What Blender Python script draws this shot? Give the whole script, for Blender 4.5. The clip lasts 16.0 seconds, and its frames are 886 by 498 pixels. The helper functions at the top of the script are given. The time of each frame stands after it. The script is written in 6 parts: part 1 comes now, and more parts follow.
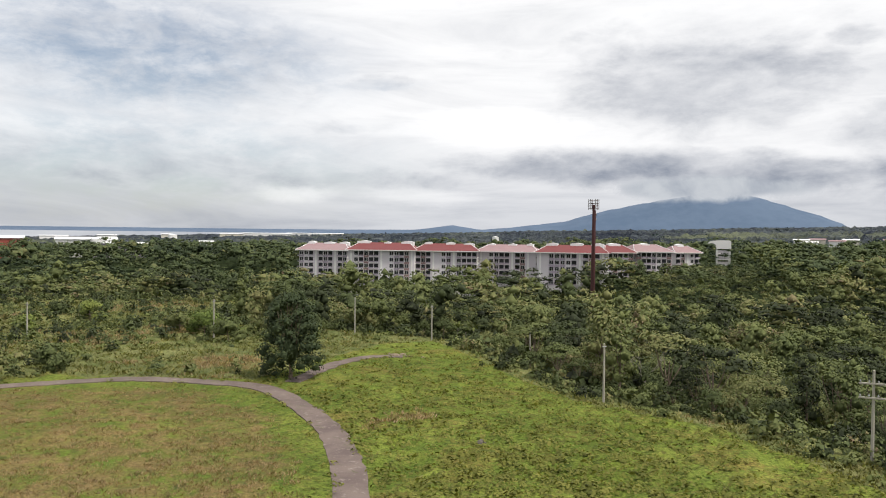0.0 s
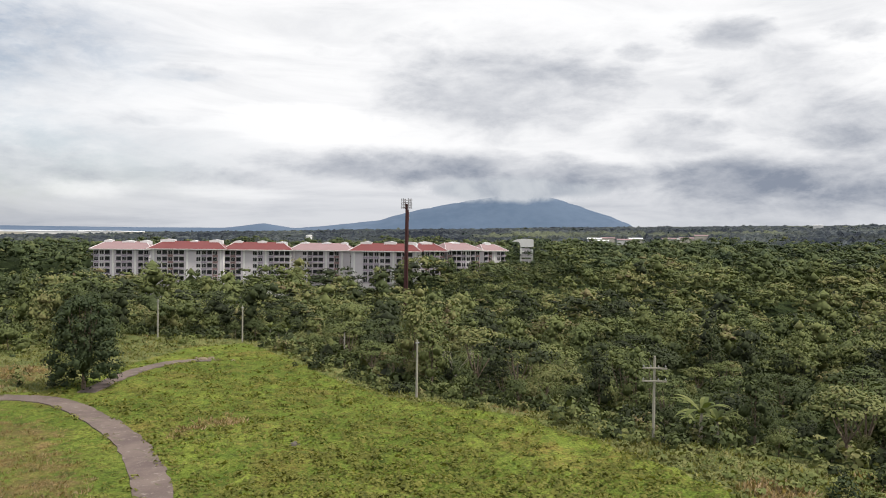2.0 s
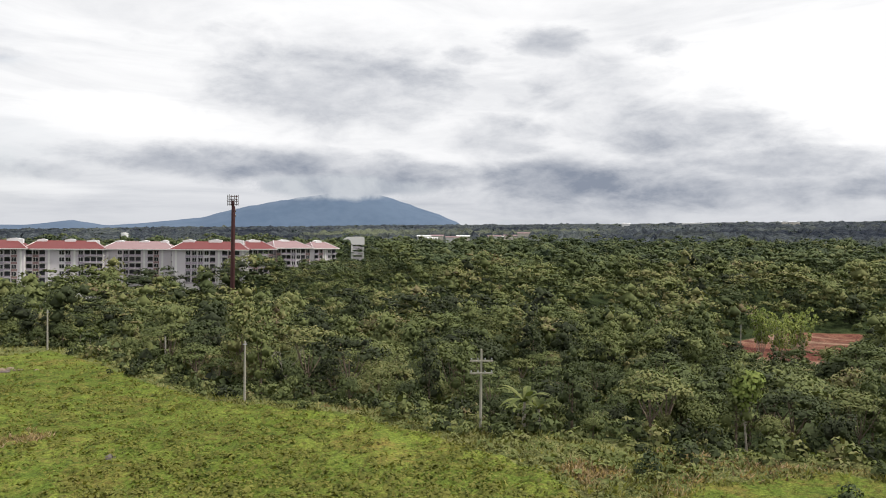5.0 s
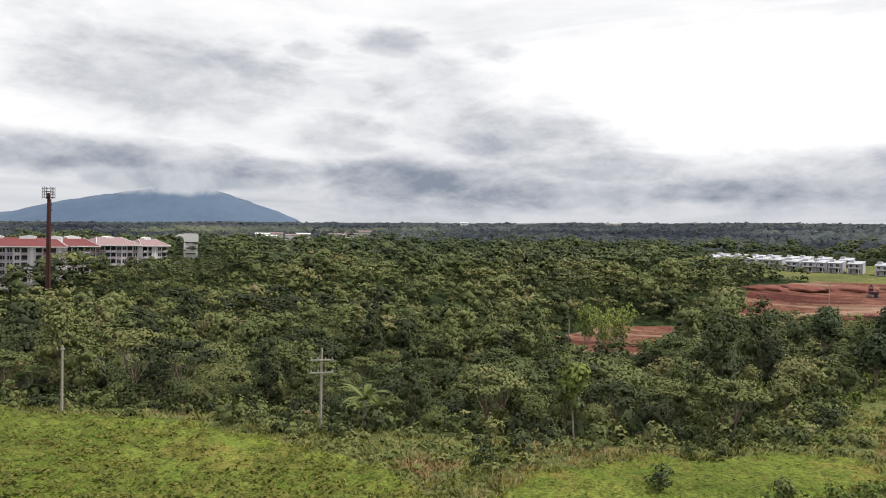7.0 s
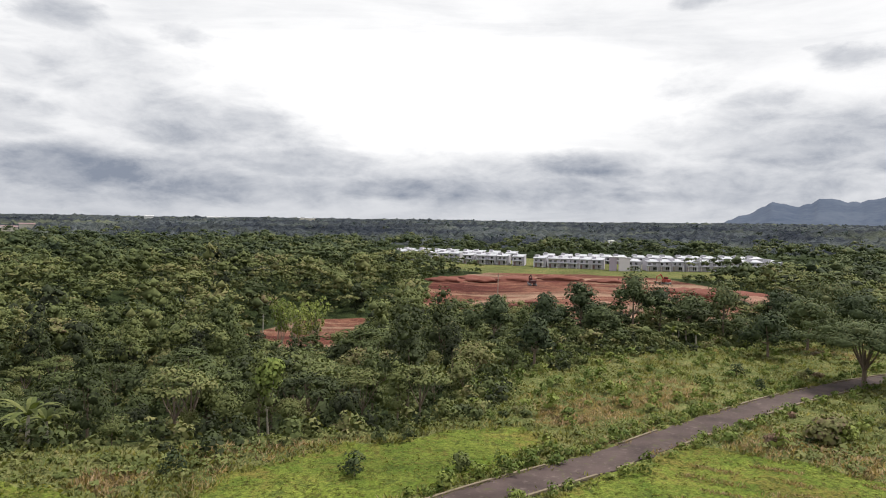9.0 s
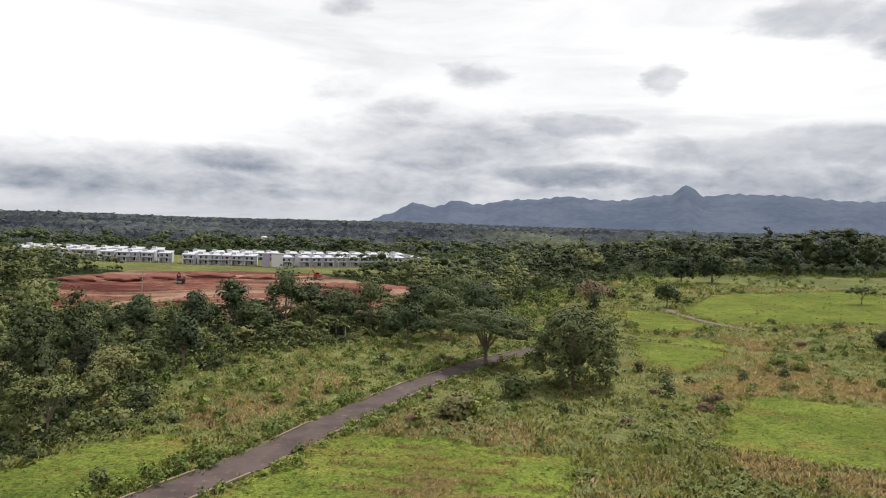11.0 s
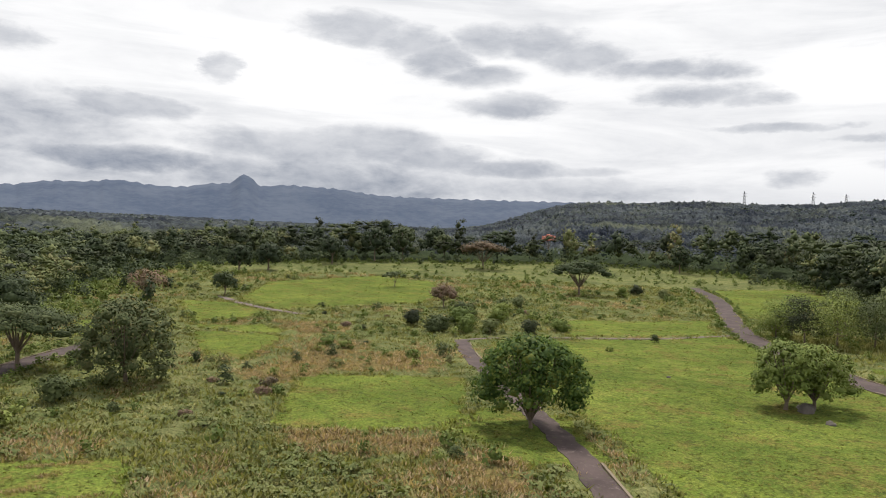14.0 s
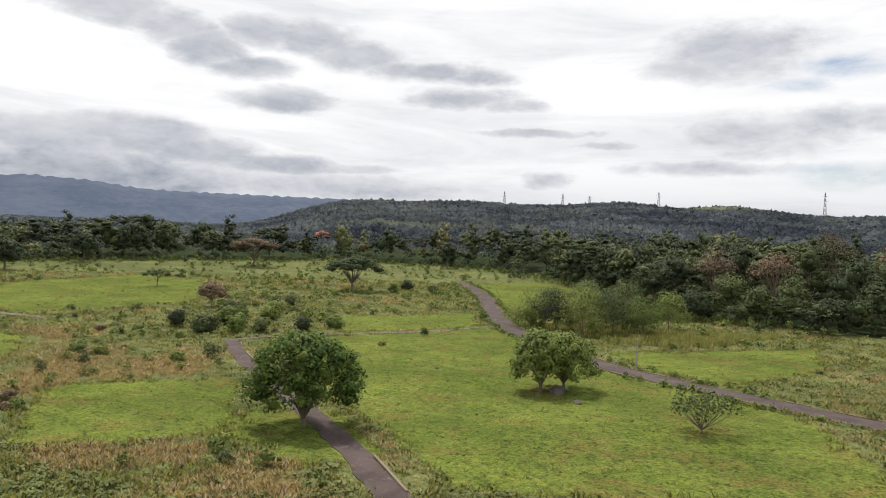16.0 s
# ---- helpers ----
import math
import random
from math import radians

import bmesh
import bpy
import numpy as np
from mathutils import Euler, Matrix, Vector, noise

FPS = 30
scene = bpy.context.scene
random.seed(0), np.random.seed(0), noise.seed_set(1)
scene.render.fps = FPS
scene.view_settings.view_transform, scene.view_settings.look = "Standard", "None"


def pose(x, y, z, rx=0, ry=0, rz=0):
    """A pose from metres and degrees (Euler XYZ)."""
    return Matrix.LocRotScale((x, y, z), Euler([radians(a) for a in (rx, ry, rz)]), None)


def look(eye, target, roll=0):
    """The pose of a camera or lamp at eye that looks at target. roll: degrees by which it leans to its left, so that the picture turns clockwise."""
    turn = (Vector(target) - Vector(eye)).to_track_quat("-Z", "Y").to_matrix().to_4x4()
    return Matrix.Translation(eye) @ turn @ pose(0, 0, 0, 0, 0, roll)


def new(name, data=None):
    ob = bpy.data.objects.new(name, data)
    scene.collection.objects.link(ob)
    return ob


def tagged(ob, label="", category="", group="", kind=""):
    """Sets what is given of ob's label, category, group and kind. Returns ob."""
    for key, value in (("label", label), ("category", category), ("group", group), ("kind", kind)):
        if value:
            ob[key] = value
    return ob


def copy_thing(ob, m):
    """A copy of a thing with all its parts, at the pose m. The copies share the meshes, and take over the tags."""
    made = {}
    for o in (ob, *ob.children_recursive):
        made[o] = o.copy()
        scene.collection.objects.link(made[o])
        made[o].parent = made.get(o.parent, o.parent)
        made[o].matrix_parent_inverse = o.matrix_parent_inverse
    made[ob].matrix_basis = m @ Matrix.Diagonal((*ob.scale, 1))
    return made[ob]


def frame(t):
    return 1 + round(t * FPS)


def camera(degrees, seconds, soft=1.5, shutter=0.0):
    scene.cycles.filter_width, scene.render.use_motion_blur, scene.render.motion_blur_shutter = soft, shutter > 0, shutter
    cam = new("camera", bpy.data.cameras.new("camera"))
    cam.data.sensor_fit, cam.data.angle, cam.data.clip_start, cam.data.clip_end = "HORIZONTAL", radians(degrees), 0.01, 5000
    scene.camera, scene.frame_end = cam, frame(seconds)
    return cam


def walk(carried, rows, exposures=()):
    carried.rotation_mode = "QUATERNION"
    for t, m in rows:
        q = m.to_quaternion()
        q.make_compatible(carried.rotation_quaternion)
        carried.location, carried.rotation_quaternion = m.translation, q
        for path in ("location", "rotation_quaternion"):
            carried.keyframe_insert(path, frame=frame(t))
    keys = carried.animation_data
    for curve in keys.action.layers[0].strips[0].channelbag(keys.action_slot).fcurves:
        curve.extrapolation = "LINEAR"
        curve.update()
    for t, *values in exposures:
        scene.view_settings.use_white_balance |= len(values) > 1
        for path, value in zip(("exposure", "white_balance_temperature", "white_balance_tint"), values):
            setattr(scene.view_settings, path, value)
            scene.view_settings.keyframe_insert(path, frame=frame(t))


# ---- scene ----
cam = camera(61.3, 16.0, soft=1.0)
PATH = [
    (0.0, pose(0, 0, 22, 88.941, -0.636, 0.015)),
    (0.5, pose(0, 0, 22, 88.954, -0.613, -2.297)),
    (1.0, pose(0, 0, 22, 89.026, -0.537, -7.650)),
    (1.5, pose(0, 0, 22, 89.009, -0.634, -9.752)),
    (2.0, pose(0, 0, 22, 88.997, -0.745, -14.157)),
    (2.5, pose(0, 0, 22, 88.951, -0.773, -16.025)),
    (3.0, pose(0, 0, 22, 88.892, -0.729, -17.193)),
    (3.5, pose(0, 0, 22, 88.901, -0.691, -18.707)),
    (6.0, pose(0, 0, 22, 89.059, -0.944, -33.782)),
    (6.5, pose(0, 0, 22, 89.095, -1.128, -36.698)),
    (7.0, pose(0, 0, 22, 89.030, -1.121, -39.180)),
    (7.5, pose(0, 0, 22, 89.084, -1.203, -42.699)),
    (8.0, pose(0, 0, 22, 89.091, -1.023, -47.083)),
    (8.5, pose(0, 0, 22, 89.073, -1.238, -53.866)),
    (9.0, pose(0, 0, 22, 89.130, -1.369, -62.302)),
    (9.5, pose(0, 0, 22, 89.273, -1.287, -69.943)),
    (12.0, pose(0, 0, 22, 89.539, -1.971, -99.147)),
    (12.5, pose(0, 0, 22, 89.451, -1.989, -104.493)),
    (13.0, pose(0, 0, 22, 89.475, -2.177, -109.978)),
    (13.5, pose(0, 0, 22, 89.584, -2.132, -115.862)),
    (14.0, pose(0, 0, 22, 89.728, -2.040, -121.379)),
    (14.5, pose(0, 0, 22, 89.846, -2.035, -126.864)),
    (15.0, pose(0, 0, 22, 89.999, -2.032, -132.309)),
    (15.5, pose(0, 0, 22, 90.061, -1.929, -136.975)),
    (16.0, pose(0, 0, 22, 90.057, -1.966, -138.636)),
]
walk(cam, PATH)

# ---------- light and sky ----------
SUN_AZ, SUN_EL = 120.0, 60.0
world = bpy.data.worlds.new("sky")
scene.world = world
world.use_nodes = True
wt = world.node_tree
wt.nodes.clear()


def nd(tree, kind, **values):
    n = tree.nodes.new(kind)
    for k, v in values.items():
        if k == "op":
            n.operation = v
        elif k == "blend":
            n.blend_type = v
    return n


def math_node(tree, op, a, b=None, c=None, clamp=False):
    n = nd(tree, "ShaderNodeMath", op=op)
    n.use_clamp = clamp
    for i, v in enumerate((a, b, c)):
        if v is None:
            continue
        if isinstance(v, (int, float)):
            n.inputs[i].default_value = v
        else:
            tree.links.new(v, n.inputs[i])
    return n.outputs[0]


def vec_node(tree, op, a, b):
    n = nd(tree, "ShaderNodeVectorMath", op=op)
    for i, v in enumerate((a, b)):
        if v is None:
            continue
        if isinstance(v, (tuple, list)):
            n.inputs[i].default_value = v
        else:
            tree.links.new(v, n.inputs[i])
    return n.outputs["Value" if op in ("LENGTH", "DOT_PRODUCT") else "Vector"]


def noise_node(tree, vec, scale, detail=4.0, rough=0.55, distort=0.0, out="Fac"):
    n = nd(tree, "ShaderNodeTexNoise")
    n.inputs["Scale"].default_value = scale
    n.inputs["Detail"].default_value = detail
    n.inputs["Roughness"].default_value = rough
    n.inputs["Distortion"].default_value = distort
    if vec is not None:
        tree.links.new(vec, n.inputs["Vector"])
    return n.outputs[out]


def range_node(tree, value, a, b, c=0.0, d=1.0, smooth=True):
    n = nd(tree, "ShaderNodeMapRange")
    n.interpolation_type = "SMOOTHSTEP" if smooth else "LINEAR"
    tree.links.new(value, n.inputs[0])
    for i, v in enumerate((a, b, c, d)):
        n.inputs[i + 1].default_value = v
    return n.outputs[0]


def mix_node(tree, fac, a, b, blend="MIX"):
    n = nd(tree, "ShaderNodeMixRGB", blend=blend)
    for i, v in enumerate((fac, a, b)):
        if isinstance(v, (int, float)):
            n.inputs[i].default_value = v
        elif isinstance(v, tuple):
            n.inputs[i].default_value = (*v, 1)[:4]
        else:
            tree.links.new(v, n.inputs[i])
    return n.outputs[0]


# clouds as (azimuth, elevation, half width, half height, weight), degrees
LOW_BANKS = [(72, 4.4, 58, 3.6, .42), (40, 4.2, 17, 3.6, .5), (112, 4.8, 17, 2.6, .62), (131, 4.6, 12, 1.5, .5), (45, 8, 15, 4.2, .5), (89, 7.2, 15, 3.6, .6), (12, 5.2, 17, 1.8, .62), (23, 4.6, 10, 1.6, .62), (36, 4.3, 9, 2.4, .75), (51, 5.4, 10, 1.7, .65),
             (59, 3.6, 9, 1.6, .5), (73, 5.8, 9, 1.7, .62), (78, 3.4, 9, 1.0, .5), (88, 6.8, 10, 2.6, .55),
             (98, 5.4, 10, 1.3, .75), (-24, 5.0, 22, 3.0, .35), (-6, 4.2, 16, 1.2, .35), (31, 7.5, 7, 2.4, .5)]
HIGH_MASSES = [(19, 11, 14, 5, .62), (-20, 12, 18, 5.5, .42), (38, 11, 9, 4, .5), (10, 14, 9, 2.4, .35), (29, 13.4, 3.2, 1.0, .5), (34.5, 14.4, 4.5, 1.7, .65),
               (33, 10.3, 6, 2.2, .4), (46, 8.5, 9, 2.6, .6),
               (-12, 8.0, 14, 1.0, .3), (-4, 11.5, 6, .8, .35), (3, 9, 9, .9, .25)]
PUFFS = [(114.5, 15.8, 4.0, 1.3, .8), (118, 15.2, 2.8, 1.3, .8), (120.6, 13.9, 2.6, 1.3, .8), (123.4, 12.9, 3.4, .9, .8),
         (124.5, 15.4, 3.0, 1.1, .72), (128, 15.3, 3.0, 1.2, .8), (132, 14.2, 3.6, 1.0, .8), (137, 13.4, 4.4, .8, .78), (141, 13.1, 3.0, .7, .7),
         (126.3, 10.6, 3.6, .8, .8), (139.5, 11.4, 4.5, .8, .75), (143.5, 11.0, 3.0, .6, .65), (159.7, 14.6, 5.5, 1.8, .78), (157, 13.4, 5.0, 1.1, .7),
         (110, 6.8, 8.0, 1.6, .72), (116, 7.4, 5.0, 1.3, .85), (121, 6.6, 4.0, 1.1, .82), (126, 6.0, 5.0, .8, .75), (131, 5.9, 5.0, .45, .6),
         (146, 9.0, 5.4, .4, .72), (150, 8.1, 3.2, .3, .55), (162, 8.7, 6.5, 1.5, .62), (158, 6.4, 6.0, .6, .6), (166, 9.6, 6.0, 1.0, .6), (146.5, 5.6, 1.8, .7, .6),
         (90.7, 12.7, 2.5, .8, .7), (104.2, 12.2, 1.5, 1.1, .8), (98, 8.9, 4.2, .9, .78), (80, 11.4, 4, 1.2, .5), (84.5, 10.2, 4, 1.0, .5),
         (90.5, 12.7, 1.8, .5, .6), (80.9, 17.2, 2.5, .8, .6), (42.7, 14, 2.4, 1.0, .6)]
CLEARINGS = [(-24, 5.0, 24, 5.0, .62), (-23, 12.5, 18, 5.2, .85), (-28, 7, 12, 1.4, .45), (-6, 11.2, 5, .5, .5), (166.6, 13.2, 3.2, .9, .9), (163.4, 12.2, 2.2, .6, .8), (166.5, 6.0, 4.5, 1.0, .75)]
WHITES = [(4, 8.3, 7, 1.6, .6), (62, 11, 20, 5.5, .8), (-11.5, 2.9, 3, .7, .5), (-1.5, 2.8, 5, .8, .4), (108, 12.5, 9, 3.0, .45), (150, 12, 6, 2.5, .4)]

tc = nd(wt, "ShaderNodeTexCoord").outputs["Generated"]
sep = nd(wt, "ShaderNodeSeparateXYZ")
wt.links.new(tc, sep.inputs[0])
azim = math_node(wt, "MULTIPLY", math_node(wt, "ARCTAN2", sep.outputs[0], sep.outputs[1]), 57.29578)
elev = math_node(wt, "MULTIPLY", math_node(wt, "ARCSINE", sep.outputs[2]), 57.29578)
com = nd(wt, "ShaderNodeCombineXYZ")
wt.links.new(azim, com.inputs[0])
wt.links.new(elev, com.inputs[1])
flat = com.outputs[0]
stretched = vec_node(wt, "MULTIPLY", flat, (0.16, 0.42, 1))
warp = noise_node(wt, stretched, 1.0, 8, 0.66, 0.0, "Color")
warp = vec_node(wt, "MULTIPLY", vec_node(wt, "SUBTRACT", warp, (0.5, 0.5, 0.5)), (6.0, 1.5, 0))
place = vec_node(wt, "ADD", flat, warp)


def cloud_sum(rows, core=0.25, rim=1.25):
    total = None
    for a, e, wa, we, s in rows:
        d = vec_node(wt, "MULTIPLY", vec_node(wt, "SUBTRACT", place, (a, e, 0)), (1 / wa, 1 / we, 0))
        m = range_node(wt, vec_node(wt, "LENGTH", d, None), core, rim, s, 0.0)
        total = m if total is None else math_node(wt, "MAXIMUM", total, m)
    return total


fray = noise_node(wt, vec_node(wt, "MULTIPLY", flat, (0.2, 0.46, 1)), 1.0, 11, 0.6, 0.25)
fray = math_node(wt, "SUBTRACT", fray, 0.5)


def frayed(mask, amount, a, b, top):
    return range_node(wt, math_node(wt, "ADD", mask, math_node(wt, "MULTIPLY", fray, amount)), a, b, 0.0, top)


banks = math_node(wt, "MAXIMUM", frayed(cloud_sum(LOW_BANKS, 0.2, 1.3), 0.8, 0.04, 0.84, 0.84), frayed(cloud_sum(HIGH_MASSES, 0.2, 1.35), 0.9, 0.10, 0.86, 0.72))
banks = math_node(wt, "MAXIMUM", banks, frayed(math_node(wt, "MULTIPLY", cloud_sum(PUFFS, 0.2, 2.0), 1.0), 0.9, 0.14, 0.80, 0.64))
streak = noise_node(wt, vec_node(wt, "MULTIPLY", flat, (0.045, 0.3, 1)), 1.0, 7, 0.6, 0.6)
streak = range_node(wt, streak, 0.38, 0.72, 0.0, 0.30)
billow = noise_node(wt, vec_node(wt, "MULTIPLY", flat, (0.14, 0.34, 1)), 1.0, 8, 0.62, 0.3)
billow = range_node(wt, billow, 0.32, 0.7, 0.76, 1.12)
curl = noise_node(wt, vec_node(wt, "MULTIPLY", flat, (0.42, 0.85, 1)), 1.0, 9, 0.68, 0.5)
billow = math_node(wt, "MULTIPLY", billow, range_node(wt, curl, 0.3, 0.68, 0.90, 1.07))
low = range_node(wt, elev, 0.5, 7.5, 0.50, 0.0)
grey = math_node(wt, "ADD", math_node(wt, "MULTIPLY", math_node(wt, "MAXIMUM", banks, streak), billow), math_node(wt, "MULTIPLY", low, 0.85))
grey = math_node(wt, "SUBTRACT", grey, math_node(wt, "MULTIPLY", cloud_sum(WHITES), 0.5), clamp=True)
cloud = mix_node(wt, grey, (1.06, 1.06, 1.07), (0.275, 0.312, 0.39))
sky = nd(wt, "ShaderNodeTexSky")
sky.sky_type = "NISHITA"
sky.sun_disc = False
sky.sun_elevation, sky.sun_rotation = radians(SUN_EL), radians(SUN_AZ)
blue = mix_node(wt, 1.0, sky.outputs[0], (0.105, 0.105, 0.105), "MULTIPLY")
gaps = cloud_sum(CLEARINGS)
gaps = math_node(wt, "MULTIPLY", gaps, range_node(wt, billow, 0.6, 1.1, 1.0, 0.35))
veil = mix_node(wt, gaps, cloud, blue)
bg = nd(wt, "ShaderNodeBackground")
wt.links.new(veil, bg.inputs[0])
bg.inputs[1].default_value = 0.95
wo = nd(wt, "ShaderNodeOutputWorld")
wt.links.new(bg.outputs[0], wo.inputs[0])

sun = new("sun", bpy.data.lights.new("sun", "SUN"))
sun.data.energy, sun.data.angle, sun.data.color = 3.9, radians(6), (1.0, 0.95, 0.86)
sd = Vector((math.sin(radians(SUN_AZ)) * math.cos(radians(SUN_EL)), math.cos(radians(SUN_AZ)) * math.cos(radians(SUN_EL)), math.sin(radians(SUN_EL))))
sun.matrix_world = look(sd * 500, (0, 0, 0))

# ---------- materials ----------
def material(name, rough=0.8):
    m = bpy.data.materials.new(name)
    m.use_nodes = True
    t = m.node_tree
    b = t.nodes["Principled BSDF"]
    b.inputs["Roughness"].default_value = rough
    b.inputs["Specular IOR Level"].default_value = 0.25
    return m, t, b


def obj_vec(t):
    return nd(t, "ShaderNodeTexCoord").outputs["Object"]


def world_vec(t):
    return nd(t, "ShaderNodeNewGeometry").outputs["Position"]


def bump(t, b, height, strength=0.4, dist=0.05):
    n = nd(t, "ShaderNodeBump")
    n.inputs["Strength"].default_value = strength
    n.inputs["Distance"].default_value = dist
    t.links.new(height, n.inputs["Height"])
    t.links.new(n.outputs[0], b.inputs["Normal"])


def rand(t):
    o = nd(t, "ShaderNodeObjectInfo").outputs["Random"]
    g = nd(t, "ShaderNodeNewGeometry").outputs["Random Per Island"]
    return o, g


def attr(t, name, out="Fac"):
    n = nd(t, "ShaderNodeAttribute")
    n.attribute_name = name
    return n.outputs[out]


def ramp(t, fac, *stops):
    n = nd(t, "ShaderNodeValToRGB")
    e = n.color_ramp.elements
    while len(e) < len(stops):
        e.new(0.5)
    for i, (p, c) in enumerate(stops):
        e[i].position, e[i].color = p, (*c, 1)
    t.links.new(fac, n.inputs[0])
    return n.outputs[0]


def leaf_material(name, stops, light=0.1, tint_share=0.6):
    """Leaves: hue by tree (tint and the object's random) and by leaf."""
    m, t, b = material(name, 0.7)
    b.inputs["Specular IOR Level"].default_value = 0.1
    o, g = rand(t)
    tree = math_node(t, "FRACT", math_node(t, "ADD", attr(t, "tint"), o))
    f = math_node(t, "ADD", math_node(t, "MULTIPLY", tree, tint_share), math_node(t, "MULTIPLY", g, 1 - tint_share), clamp=True)
    c = ramp(t, f, *stops)
    v = noise_node(t, world_vec(t), 0.5, 4)
    c = mix_node(t, 1.0, c, mix_node(t, v, (0.55, 0.56, 0.6), (1.42, 1.42, 1.36)), "MULTIPLY")
    t.links.new(c, b.inputs["Base Color"])
    tr = nd(t, "ShaderNodeBsdfTranslucent")
    t.links.new(mix_node(t, 1.0, c, (1.25, 1.3, 0.7), "MULTIPLY"), tr.inputs[0])
    mx = nd(t, "ShaderNodeMixShader")
    mx.inputs[0].default_value = light
    t.links.new(b.outputs[0], mx.inputs[1])
    t.links.new(tr.outputs[0], mx.inputs[2])
    t.links.new(mx.outputs[0], t.nodes["Material Output"].inputs[0])
    return m


LEAF = leaf_material("leaf_mixed", ((0, (0.023, 0.026, 0.019)), (.25, (0.047, 0.059, 0.027)), (.5, (0.082, 0.101, 0.040)), (.75, (0.134, 0.151, 0.057)), (.92, (0.191, 0.181, 0.079)), (1, (0.170, 0.112, 0.086))), .12, .8)
LEAF_DARK = leaf_material("leaf_dark", ((0, (0.022, 0.032, 0.020)), (.4, (0.048, 0.065, 0.031)), (.8, (0.086, 0.106, 0.045)), (1, (0.148, 0.143, 0.062))))
LEAF_MANGO = leaf_material("leaf_mango", ((0, (0.030, 0.054, 0.019)), (.4, (0.062, 0.105, 0.025)), (.8, (0.112, 0.159, 0.035)), (1, (0.203, 0.201, 0.048))), 0.25, 0.15)
LEAF_RUSSET = leaf_material("leaf_russet", ((0, (0.075, 0.073, 0.048)), (.5, (0.159, 0.114, 0.076)), (1, (0.249, 0.152, 0.119))))
LEAF_PALE = leaf_material("leaf_pale", ((0, (0.070, 0.104, 0.030)), (.5, (0.134, 0.171, 0.042)), (1, (0.213, 0.239, 0.065))))
# distant foliage: aerial haze is mixed into the green as blue-grey
LEAF_HAZED = leaf_material("leaf_hazed", ((0, (0.026, 0.039, 0.044)), (.4, (0.041, 0.057, 0.058)), (.8, (0.060, 0.075, 0.066)), (1, (0.102, 0.100, 0.086))), 0.15, 0.75)
BLOSSOM = leaf_material("blossom", ((0, (.30, .06, .05)), (.6, (.45, .12, .10)), (1, (.50, .22, .17))))
GRASS = leaf_material("grass_blades", ((0, (0.094, 0.104, 0.028)), (.45, (0.142, 0.150, 0.036)), (1, (0.215, 0.205, 0.058))), 0.3, 0.7)
GRASS_DRY = leaf_material("dry_grass_blades", ((0, (0.224, 0.172, 0.085)), (.5, (0.353, 0.251, 0.157)), (1, (0.470, 0.346, 0.252))), 0.45, 0.5)
GRASS_TALL = leaf_material("tall_grass_blades", ((0, (0.130, 0.142, 0.046)), (.5, (0.208, 0.206, 0.078)), (1, (0.335, 0.285, 0.148))), 0.45, 0.7)


WEED = leaf_material("weed_leaves", ((0, (0.085, 0.106, 0.036)), (.5, (0.140, 0.162, 0.056)), (1, (0.215, 0.215, 0.090))), .25, .7)


def plain(name, color, rough=0.8, vary=0.18, scale=1.5, grain=20.0, bumps=0.15, metal=0.0, dist=0.01):
    m, t, b = material(name, rough)
    p = obj_vec(t)
    a = noise_node(t, p, scale, 5)
    g = noise_node(t, p, grain, 3)
    o, _ = rand(t)
    k = math_node(t, "ADD", math_node(t, "MULTIPLY", a, 0.7), math_node(t, "MULTIPLY", g, 0.3))
    lo = tuple(c * (1 - vary) for c in color)
    hi = tuple(min(c * (1 + vary), 0.95) for c in color)
    c = mix_node(t, k, lo, hi)
    t.links.new(c, b.inputs["Base Color"])
    b.inputs["Metallic"].default_value = metal
    bump(t, b, g, bumps, dist)
    return m


BARK = plain("bark", (.17, .13, .10), .9, .35, 3, 12, .6, 0, .05)
BARK_PALE = plain("bark_pale", (.36, .32, .27), .9, .3, 3, 12, .5, 0, .04)
CONCRETE = plain("pole_concrete", (.33, .31, .265), .9, .15, 1, 15, .2)
STEEL_BROWN = plain("tower_steel", (.075, .030, .030), .6, .2, .6, 8, .1)
GALV = plain("galvanised_steel", (.34, .34, .35), .5, .12, 2, 15, .1, .6)
WALL_WHITE = plain("wall_paint", (.60, .565, .59), .85, .10, .35, 6, .08)
WALL_GREY = plain("wall_paint_grey", (.36, .31, .37), .85, .12, .4, 6, .08)
WALL_MAUVE = plain("wall_panel", (.27, .17, .17), .8, .18, .5, 6, .08)
WALL_CREAM = plain("wall_cream", (.58, .54, .46), .85, .12, .4, 6, .08)
ROOF_RED = plain("roof_red", (.150, .036, .036), .6, .22, .25, 5, .1)
ROOF_GREY = plain("roof_greyish", (.26, .17, .175), .6, .2, .25, 5, .1)
ROOF_WHITE = plain("roof_white", (.72, .72, .73), .5, .08, .2, 4, .05)
TRIM_WHITE = plain("white_trim", (.74, .73, .71), .7, .07, 1, 8, .05)
ROOF_BROWN = plain("roof_rust", (.30, .08, .06), .7, .2, .3, 5, .1)
SLAB_DARK = plain("slab_shadow_grey", (.20, .20, .21), .8, .2, .5, 6, .1)
ROCK = plain("rock", (.12, .105, .09), .95, .3, .8, 8, .5, 0, .05)


def glass_material():
    m, t, b = material("window_glass", .12)
    o, _ = rand(t)
    t.links.new(mix_node(t, o, (.010, .011, .014), (.04, .042, .05)), b.inputs["Base Color"])
    b.inputs["Specular IOR Level"].default_value = 0.6
    return m


GLASS = glass_material()


